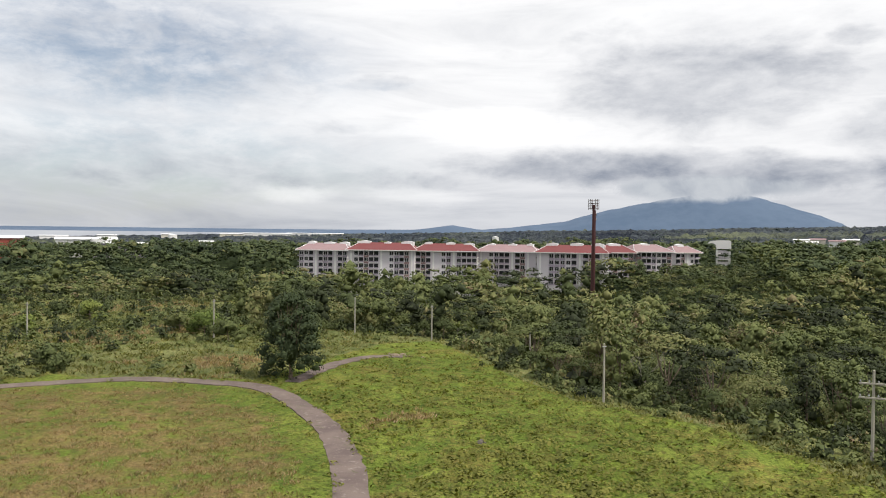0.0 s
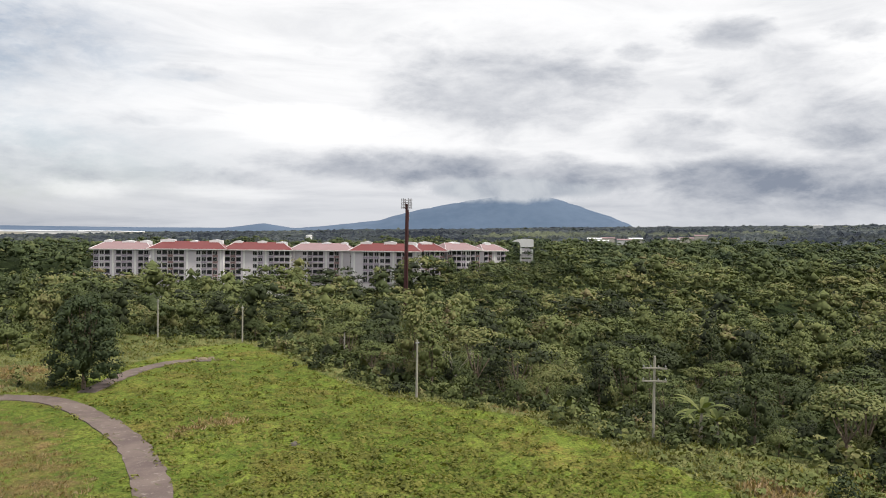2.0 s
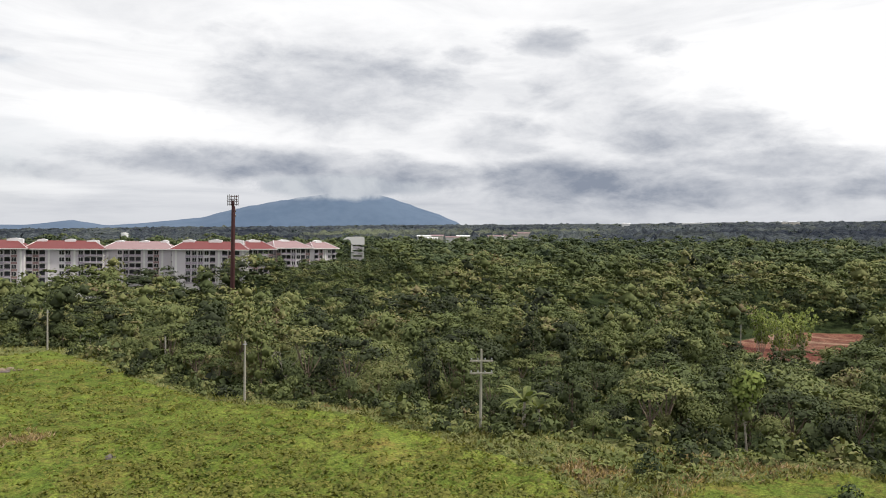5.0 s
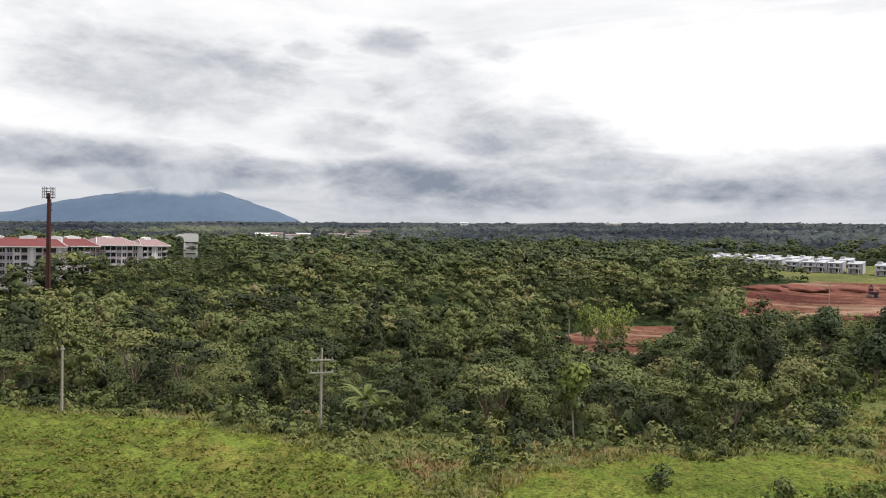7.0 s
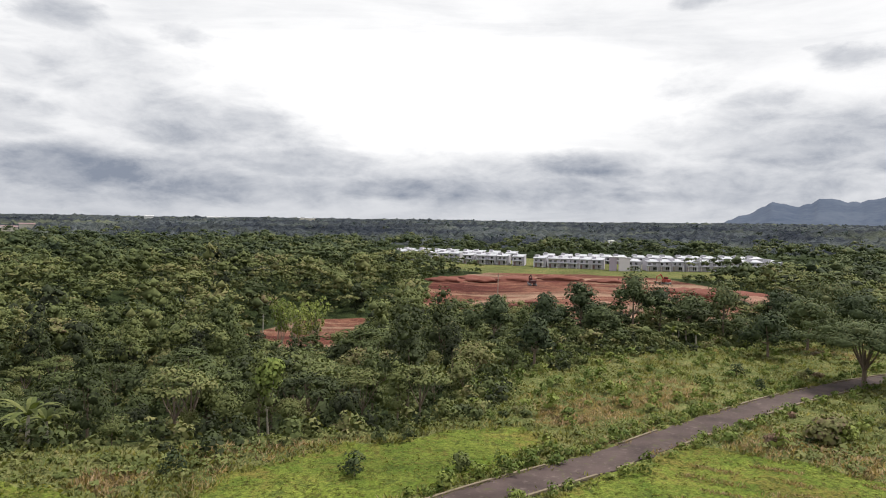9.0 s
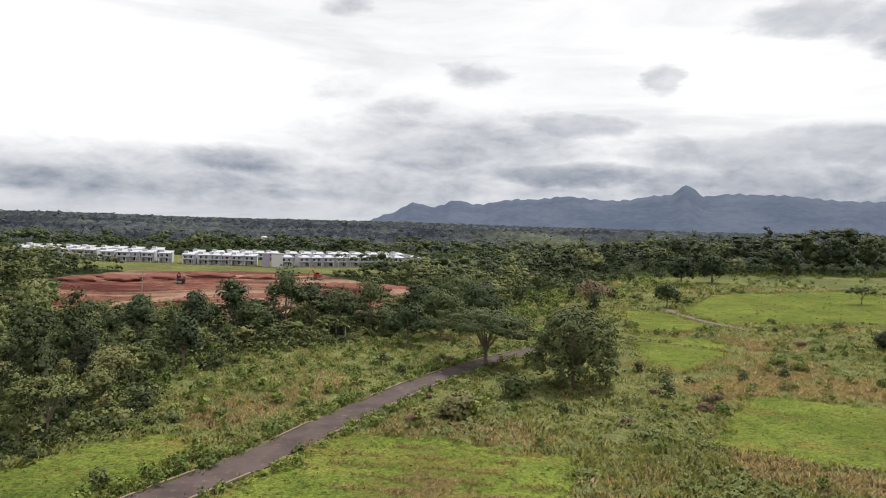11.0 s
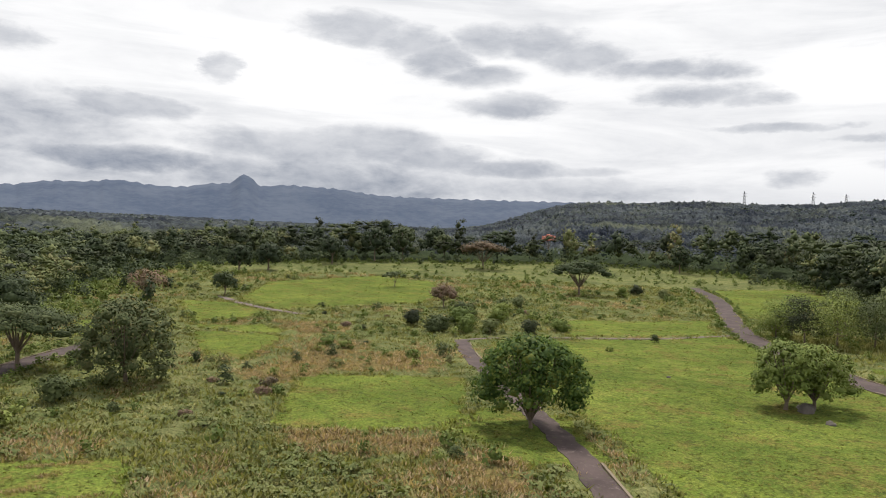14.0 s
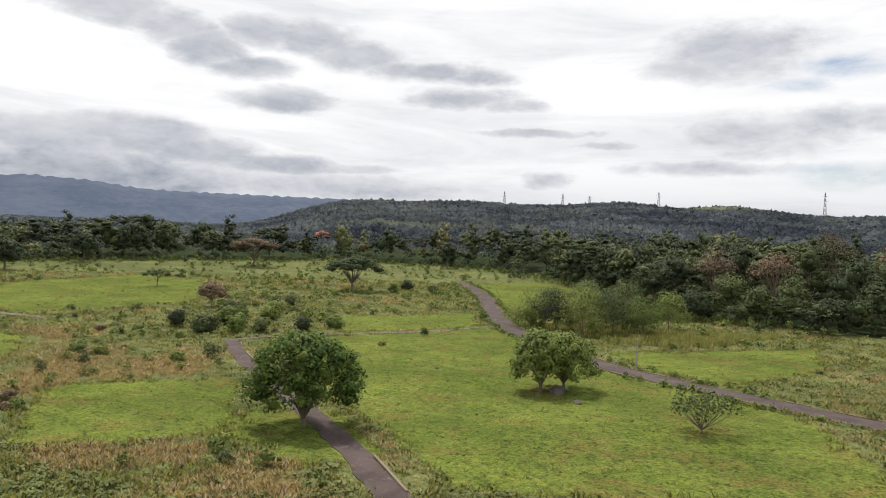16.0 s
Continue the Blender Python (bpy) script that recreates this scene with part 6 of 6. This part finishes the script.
def apartment(p, q, dep, storeys, roof, bays, label, seed, eave, ends=(1,)):
    """A block whose front stands on the line from p to q (plan) and whose eaves are at height eave."""
    rng = random.Random(seed)
    p, q = Vector((*p, 0)), Vector((*q, 0))
    w = (q - p).length
    ang = math.atan2(q.y - p.y, q.x - p.x)
    sh = 2.9
    z0 = eave - storeys * sh
    top = empty("apartment_block", Matrix.Translation((p.x, p.y, z0)) @ Matrix.Rotation(ang, 4, "Z"), label, "apartment block", "apartment blocks")
    H = storeys * sh
    part("wall", box(0, w, 0, dep, -8, H, .05), WALL_WHITE, top)
    part("roof", hip_roof(w, dep, H, 1.5, 3.6), roof, top)
    k = min(dep, w) / 2 + 1.5
    for fx in ((.18, .55, .86) if w > 24 else (.5,)):
        gb = bmesh.new()
        cx, hw = w * fx, rng.uniform(1.5, 3.2)
        y0_, y1_, zb, zt = dep * .42, dep * .66, H + 2.2, H + rng.uniform(4.0, 4.6)
        v = [gb.verts.new(c) for c in ((cx - hw, y0_, zb), (cx + hw, y0_, zb), (cx + hw, y0_, zt - .45), (cx, y0_, zt), (cx - hw, y0_, zt - .45), (cx - hw, y1_, zb), (cx + hw, y1_, zb), (cx + hw, y1_, zt - .45), (cx, y1_, zt), (cx - hw, y1_, zt - .45))]
        for f in ((0, 1, 2, 3, 4), (9, 8, 7, 6, 5), (1, 6, 7, 2), (2, 7, 8, 3), (3, 8, 9, 4), (4, 9, 5, 0), (0, 5, 6, 1)):
            gb.faces.new([v[i] for i in f])
        part("roof_vent", gb, ROOF_WHITE, top, "white gabled vent on the ridge")
    for x0_, x1_ in ((-1.5, -1.5 + k * .45), (w + 1.5, w + 1.5 - k * .45)):
        part("verge", tube_bm(bmesh.new(), [(x0_, -1.5, H + .3), (x1_, dep / 2, H + 3.65)], [.13, .13], 5), ROOF_WHITE, top, "white verge flashing")
    part("eaves", box(-1.55, w + 1.55, -1.62, -1.5, H - .1, H + .26), TRIM_WHITE, top, "white eaves board")
    for side in (0, *ends):
        L = w if side == 0 else dep
        M = face_matrix(side, w, dep)
        cols = max(int(L / 2.35), 2)
        step = L / cols
        for c in range(cols):
            x = (c + .5) * step
            kind = bays[c % len(bays)]
            if kind in "MG":
                pb = part("facade_panel", box(x - step * .46, x + step * .46, -.06, .02, 0, H - .15), WALL_MAUVE if kind == "M" else WALL_GREY, top, "dark panel between windows")
                pb.matrix_basis = M
            if kind == "_":
                continue
            if kind == "P":
                ob = part("pier", box(x - .35, x + .35, -.35, .02, -6, H - .1), TRIM_WHITE, top)
                ob.matrix_basis = M
                continue
            for s in range(storeys):
                z = s * sh + 1.55
                if kind == "B":
                    re = part("balcony", box(x - step * .46, x + step * .46, -1.0, .02, z - 1.5, z - 1.36, .02), TRIM_WHITE, top)
                    re.matrix_basis = M
                    part("railing", box(x - step * .46, x + step * .46, -1.0, -.94, z - 1.36, z - .75), WALL_GREY, re)
                    # dark glass sheet put in for the shade of the balcony recess
                    part("balcony_door", box(x - step * .42, x + step * .42, -.05, .02, z - 1.36, z + .95), GLASS, re, "dark glass sheet standing for the shaded balcony recess")
                    continue
                wn = share("window", WIN, top, M @ Matrix.Translation((x, -.065 if kind in "MG" else -.01, z)) @ Matrix.Diagonal((1.12, 1, 1.15, 1)))
                share("pane", PANE, wn)
    return top


def on(az, d):
    return polar(az, d)


RED = "white five-storey apartment block with a red hipped roof"
apartment(on(-10.9, 378), on(-7.3, 372), 18, 5, ROOF_GREY, "GWBPBGBPBGM", "white five-storey apartment block with a brownish hipped roof", 1, 13.9, (3,))
apartment(on(-7.2, 352), on(-2.2, 347), 20, 5, ROOF_RED, "PWBMBBP_WGBM", RED, 2, 14.6, (1, 3))
apartment(on(-2.1, 352), on(2.6, 350), 20, 5, ROOF_RED, "BMBP_WGPGBB", RED, 3, 14.4, (1, 3))
apartment(on(2.7, 362), on(7.1, 358), 20, 5, ROOF_GREY, "P_WGBBPBM", "white five-storey apartment block with a greyish hipped roof", 4, 14.2, (1,))
apartment(on(7.2, 340), on(12.3, 337), 20, 5, ROOF_RED, "P_GGGWBPBMB", RED, 5, 14.6, (1, 3))
apartment(on(12.4, 356), on(14.3, 360), 20, 5, ROOF_RED, "BMBBM", "white apartment block with stacked balconies and red roof", 6, 14.6, (1,))
apartment(on(14.5, 366), on(17.0, 372), 26, 5, ROOF_GREY, "MBBGWBMB", "pale apartment block with a mauve hipped roof", 7, 15.0, (1,))
apartment(on(17.3, 400), on(18.9, 408), 14, 4, ROOF_GREY, "BMPW", "pale apartment block partly hidden behind another", 8, 14.2, (1,))


def arch_tank():
    """White water tower: a frame of columns with slabs and a curved cantilevered head."""
    x, y = on(20.55, 430)
    z0 = gz(x, y)
    top = empty("water_tower", Matrix.Translation((x, y, z0)) @ Matrix.Rotation(radians(-20), 4, "Z"), "white concrete water tower with a curved overhanging head", "water tower")
    h = 22 + 430 * math.tan(radians(-.15)) - z0
    for cx in (-3.2, 3.2):
        for cy in (-2.5, 2.5):
            part("column", box(cx - .5, cx + .5, cy - .5, cy + .5, -2, h - 5, .04), TRIM_WHITE, top)
    for z in np.arange(2.5, h - 6, 3.0):
        part("slab", box(-3.6, 3.6, -3, 3, z, z + .45, .03), TRIM_WHITE, top)
        part("panel", box(-3.0, 3.0, -2.2, -2.0, z + .5, z + 2.2), WALL_WHITE, top)
    bm = bmesh.new()
    prof = [(-8.0, h - 1.5), (-6.8, h - .7), (-4.8, h - .2), (-2, h), (2.8, h), (3.6, h - .3), (3.9, h - 1.0), (3.9, h - 4.6), (-3.4, h - 4.6), (-3.9, h - 2.6), (-5.2, h - 1.5), (-7.9, h - 1.8)]
    f = [bm.verts.new((a, -3.1, b)) for a, b in prof]
    g = [bm.verts.new((a, 3.1, b)) for a, b in prof]
    bm.faces.new(f)
    bm.faces.new(g[::-1])
    for i in range(len(prof)):
        j = (i + 1) % len(prof)
        bm.faces.new((f[j], f[i], g[i], g[j]))
    part("head", bm, TRIM_WHITE, top)


arch_tank()


# ---------- the white row houses ----------
def row_house(m, seed, wide=7.0):
    rng = random.Random(seed)
    top = empty("row_house", m, "pale lilac two-storey row house with a metal roof", "house", "row houses")
    part("wall", box(-wide / 2, wide / 2, 0, 9, -2, 5.4, .04), WALL_LILAC, top)
    rb = bmesh.new()
    rv = [rb.verts.new(c) for c in ((-wide / 2 - .2, -1.3, 5.0), (wide / 2 + .2, -1.3, 5.0), (wide / 2 + .2, 9.3, 6.2), (-wide / 2 - .2, 9.3, 6.2), (-wide / 2 - .2, -1.3, 5.25), (wide / 2 + .2, -1.3, 5.25), (wide / 2 + .2, 9.3, 6.45), (-wide / 2 - .2, 9.3, 6.45))]
    for q in ((0, 3, 2, 1), (4, 5, 6, 7), (0, 1, 5, 4), (1, 2, 6, 5), (2, 3, 7, 6), (3, 0, 4, 7)):
        rb.faces.new([rv[i] for i in q])
    part("roof", rb, ROOF_PALE, top, "pale metal lean-to roof")
    part("parapet", box(-wide / 2 + .2, -wide / 2 + 2.4, 3, 8, 5.6, 7.0, .03), WALL_LILAC, top)
    part("party_wall", box(wide / 2 - .15, wide / 2 + .15, -1.1, 4, -2, 5.9, .03), WALL_LILAC, top)
    part("carport", box(-wide / 2 + .3, wide / 2 - 1.2, -3.2, 0, 2.7, 2.95, .03), ROOF_PALE, top, "pale carport roof")
    for cx in (-wide / 2 + .5, wide / 2 - 1.5):
        part("post", box(cx - .12, cx + .12, -3.0, -2.76, -2, 2.7), TRIM_WHITE, top)
    part("door", box(-wide / 2 + .9, -wide / 2 + 1.9, -.05, .05, 0, 2.1), WALL_MAUVE, top)
    for wx in (-1.9, .9):
        wn = share("window", WIN, top, Matrix.Translation((wx, -.02, 3.9)) @ Matrix.Scale(.85, 4))
        share("pane", PANE, wn)
    wn = share("window", WIN, top, Matrix.Translation((1.2, -.02, 1.4)) @ Matrix.Scale(1.25, 4))
    share("pane", PANE, wn)
    return top


def house_rows():
    first = None
    rng = random.Random(3)
    for (a0, d0), (a1, d1), n, dz in (((58.6, 468), (63.6, 455), 6, 0), ((63.8, 446), (68.4, 440), 5, 0), ((69.3, 432), (74.6, 428), 6, 0), ((76.4, 424), (86.6, 450), 11, 0),
                                      ((59.2, 496), (68.0, 482), 8, -.9), ((70.0, 468), (85.6, 490), 15, -.9)):
        p, q = Vector((*polar(a0, d0), 0)), Vector((*polar(a1, d1), 0))
        ang = math.atan2(q.y - p.y, q.x - p.x)
        for i in range(n):
            c = p.lerp(q, (i + .5) / n) + Vector((rng.uniform(-.4, .4), rng.uniform(-1.5, 1.5), 0))
            m = Matrix.Translation((c.x, c.y, gz(c.x, c.y) + dz)) @ Matrix.Rotation(ang, 4, "Z")
            if first is None:
                first = row_house(m, 1)
            else:
                copy_thing(first, m)


house_rows()
top = empty("stair_block", Matrix.Translation((*polar(75.5, 420), gz(*polar(75.5, 420)))) @ Matrix.Rotation(radians(-75.5), 4, "Z"), "unpainted grey concrete end block of the row", "house")
for k, (x0, x1, h) in enumerate(((-4.5, -.5, 7.4), (.5, 6.5, 7.0))):
    part("wall", box(x0, x1, 0, 7, -2, h, .04), WALL_GREY if k == 0 else WALL_WHITE, top)
part("roof", box(-4.9, 6.9, -.3, 7.3, 7.4, 7.7, .03), ROOF_WHITE, top)


# ---------- sheds, far houses, small tanks, pylons ----------
def shed(az, d, wide, deep, h, wall, roof, label, base=None, turn=0.0):
    x, y = polar(az, d)
    z = gz(x, y) if base is None else base
    top = empty("shed", Matrix.Translation((x, y, z)) @ Matrix.Rotation(radians(-az + turn), 4, "Z"), label, "shed")
    part("wall", box(-wide / 2, wide / 2, 0, deep, -12, h, .05), wall, top)
    bm = bmesh.new()
    a = [bm.verts.new(c) for c in ((-wide / 2 - .6, -.8, h), (wide / 2 + .6, -.8, h), (wide / 2 + .6, deep / 2, h + h * .22), (-wide / 2 - .6, deep / 2, h + h * .22), (wide / 2 + .6, deep + .8, h), (-wide / 2 - .6, deep + .8, h))]
    for f in ((0, 1, 2, 3), (3, 2, 4, 5), (1, 4, 2), (0, 3, 5), (0, 5, 4, 1)):
        bm.faces.new([a[i] for i in f])
    part("roof", bm, roof, top)
    return top


W = "long white metal warehouse among dark trees"
shed(-25.5, 560, 38, 30, 7.5, TRIM_WHITE, ROOF_WHITE, W, 9)
shed(-23.3, 545, 34, 24, 4.5, WALL_GREY, ROOF_WHITE, W, 9.5)
part("door", box(-2.5, 2.5, -.08, .05, -3, 4), WALL_MAUVE, shed(-31.0, 560, 34, 26, 8.0, ROOF_BROWN, ROOF_WHITE, "red-walled warehouse with a pale roof", 9))
shed(-17.6, 660, 12, 10, 3.5, TRIM_WHITE, ROOF_WHITE, "small white pavilion with a pitched roof", 11)
for i, (a, d, w_) in enumerate(((-15.5, 1500, 60), (-13.2, 1450, 90), (-10.5, 1500, 70), (-8.5, 1600, 50), (-27.5, 1300, 40), (-24.2, 1350, 30), (-20.3, 1200, 16), (40.8, 1300, 14), (45.5, 2000, 50), (52.0, 1500, 30))):
    shed(a, d, w_, 30, 5, TRIM_WHITE if i % 3 else WALL_CREAM, ROOF_WHITE, "distant pale building among trees", gz(*polar(a, d)) + 6)
for i, (a, d) in enumerate(((25.6, 640), (26.6, 650), (27.8, 620), (28.6, 640), (31.0, 640), (32.2, 650), (26.1, 600), (33.2, 700))):
    shed(a, d, 11, 9, 4.2, WALL_CREAM if i % 2 else TRIM_WHITE, ROOF_GREY if i % 3 else ROOF_WHITE, "small pale house among dark trees", gz(*polar(a, d)) + 4)


def small_tank(az, d, h, r):
    x, y = polar(az, d)
    top = empty("water_tank", stand(x, y), "white elevated water tank on legs", "water tank")
    for k in range(4):
        a = k * math.pi / 2 + .6
        part("leg", tube_bm(bmesh.new(), [(r * math.cos(a), r * math.sin(a), -1), (r * .85 * math.cos(a), r * .85 * math.sin(a), h * .6)], [.35, .3], 6), TRIM_WHITE, top)
    part("tank", tube_bm(bmesh.new(), [(0, 0, h * .55), (0, 0, h * .56), (0, 0, h * .95), (0, 0, h)], [r * .6, r, r, r * .3], 16), TRIM_WHITE, top)


small_tank(31.45, 690, 22 + 690 * math.tan(radians(.05)) - gz(*polar(31.45, 690)), 3.2)
small_tank(-19.9, 900, 22 + 900 * math.tan(radians(-.15)) - gz(*polar(-19.9, 900)), 5)
small_tank(75.0, 620, 22 + 620 * math.tan(radians(.12)) - gz(*polar(75.0, 620)), 3)
small_tank(4.0, 700, 22 + 700 * math.tan(radians(-.05)) - gz(*polar(4.0, 700)), 3)


def pylon(az, d, el):
    x, y = polar(az, d)
    z = gz(x, y)
    h = 22 + d * math.tan(radians(el)) - z
    top = empty("pylon", stand(x, y, 20), "lattice steel power pylon on the wooded ridge", "pylon", "pylons on the ridge")
    for sx in (-1, 1):
        for sy in (-1, 1):
            part("leg", tube_bm(bmesh.new(), [(sx * 3, sy * 3, -3), (sx * .5, sy * .5, h)], [.35, .28], 4), GALV, top)
    for k in range(6):
        z1, z2 = h * k / 6, h * (k + 1) / 6
        r1, r2 = 3 - 2.5 * k / 6, 3 - 2.5 * (k + 1) / 6
        bm = bmesh.new()
        for sx in (-1, 1):
            tube_bm(bm, [(sx * r1, -r1, z1), (-sx * r2, -r2, z2)], [.2, .2], 4)
            tube_bm(bm, [(sx * r1, r1, z1), (-sx * r2, r2, z2)], [.2, .2], 4)
        part("brace", bm, GALV, top)
    for z3 in (h * .72, h * .86):
        part("arm", tube_bm(bmesh.new(), [(-5, 0, z3), (0, 0, z3 + .8), (5, 0, z3)], [.15, .35, .15], 4), GALV, top)


for a, el in ((143.2, 4.6), (147.6, 4.55), (149.6, 4.4), (154.6, 4.75), (165.6, 4.8)):
    pylon(a, 1420, el)

# ---------- the graded site: digger, soil heaps; rubble and rocks ----------
def heap(x, y, r, h, mat, label, seed, name="soil_mound", cat="mound"):
    rng = random.Random(seed)
    bm = bmesh.new()
    bmesh.ops.create_icosphere(bm, subdivisions=3, radius=1)
    for v in bm.verts:
        n = noise.noise(v.co * 2.1 + Vector((seed, 0, 0))) * .35 + noise.noise(v.co * 5 + Vector((seed, 3, 0))) * .12
        v.co = Vector((v.co.x * r * (1 + n), v.co.y * r * (1 + n) * .7, v.co.z * h * (1 + n)))
    ob = part(name, bm, mat)
    ob.matrix_basis = stand(x, y, rng.uniform(0, 360), 1, -h * .15)
    for p_ in ob.data.polygons:
        p_.use_smooth = True
    return tagged(ob, label, cat)


SOIL = plain("dug_soil", (.17, .062, .046), .95, .3, .4, 4, .6, 0, .2)
SOIL_PALE = plain("dug_soil_pale", (.27, .15, .11), .95, .3, .4, 4, .6, 0, .2)
for i, (a, d, r, h) in enumerate(((62.5, 335, 9, 2.0), (65, 345, 12, 2.2), (68, 352, 13, 2.0), (71.5, 358, 12, 2.2), (75, 350, 10, 1.8), (82, 300, 12, 3.2), (84, 292, 12, 3.6), (80.5, 312, 9, 2.4), (70, 262, 7, .9), (74, 255, 8, .9), (66.5, 262, 6, .8), (85.3, 280, 9, 3.0))):
    heap(*polar(a, d), r, h, SOIL if i < 9 else SOIL_PALE, "mound of bulldozed dark red soil", i)
for i, (x, y, r) in enumerate(((-8.5, 135.5, 1.1), (-7.2, 136.6, .8), (-6.0, 134.8, .7), (-9.8, 137.2, .6), (-3.4, 134.0, .5))):
    heap(x, y, r, r * .45, KERB, "low heap of pale broken concrete", 20 + i, "concrete_lump", "rubble")
for i, (x, y, r) in enumerate(((57.5, -96.5, .8), (64.0, -101.0, 1.6), (65.0, -102.6, 1.4), (4.2, 79, .55), (88, -22, .5), (92, -104, .5))):
    heap(x, y, r, r * .8, ROCK, "dark weathered boulder in the grass", 40 + i, "boulder", "rock")


def digger(az, d, turn, body, label):
    x, y = polar(az, d)
    top = empty("excavator", stand(x, y, turn), label, "excavator")
    for s in (-1, 1):
        part("track", box(-1.9, 1.9, s * 1.2 - .35, s * 1.2 + .35, 0, .8, .15), SLAB_DARK, top)
    part("body", box(-1.7, 1.5, -1.3, 1.3, .9, 2.2, .12), body, top)
    cab = part("cab", box(.2, 1.5, -.1, 1.25, 2.2, 3.3, .08), body, top)
    part("pane", box(.35, 1.53, 0, 1.28, 2.5, 3.1), GLASS, cab)
    part("boom", tube_bm(bmesh.new(), [(1.2, -.4, 2.0), (3.2, -.4, 4.4), (5.6, -.4, 3.4)], [.28, .3, .2], 6), body, top)
    part("stick", tube_bm(bmesh.new(), [(5.6, -.4, 3.4), (6.0, -.4, 1.2)], [.2, .16], 6), body, top)
    part("bucket", box(5.5, 6.5, -.9, .1, .3, 1.2, .12), SLAB_DARK, top)


PAINT_RED = plain("machine_red", (.34, .06, .05), .5, .2, 1, 10, .1)
# first excavator is added in place of a dark heap on the soil
digger(69.2, 330, 40, STEEL_BROWN, "dark excavator shape in place of a dark heap on red soil")
digger(79.0, 350, 150, PAINT_RED, "red excavator parked beside the white houses")
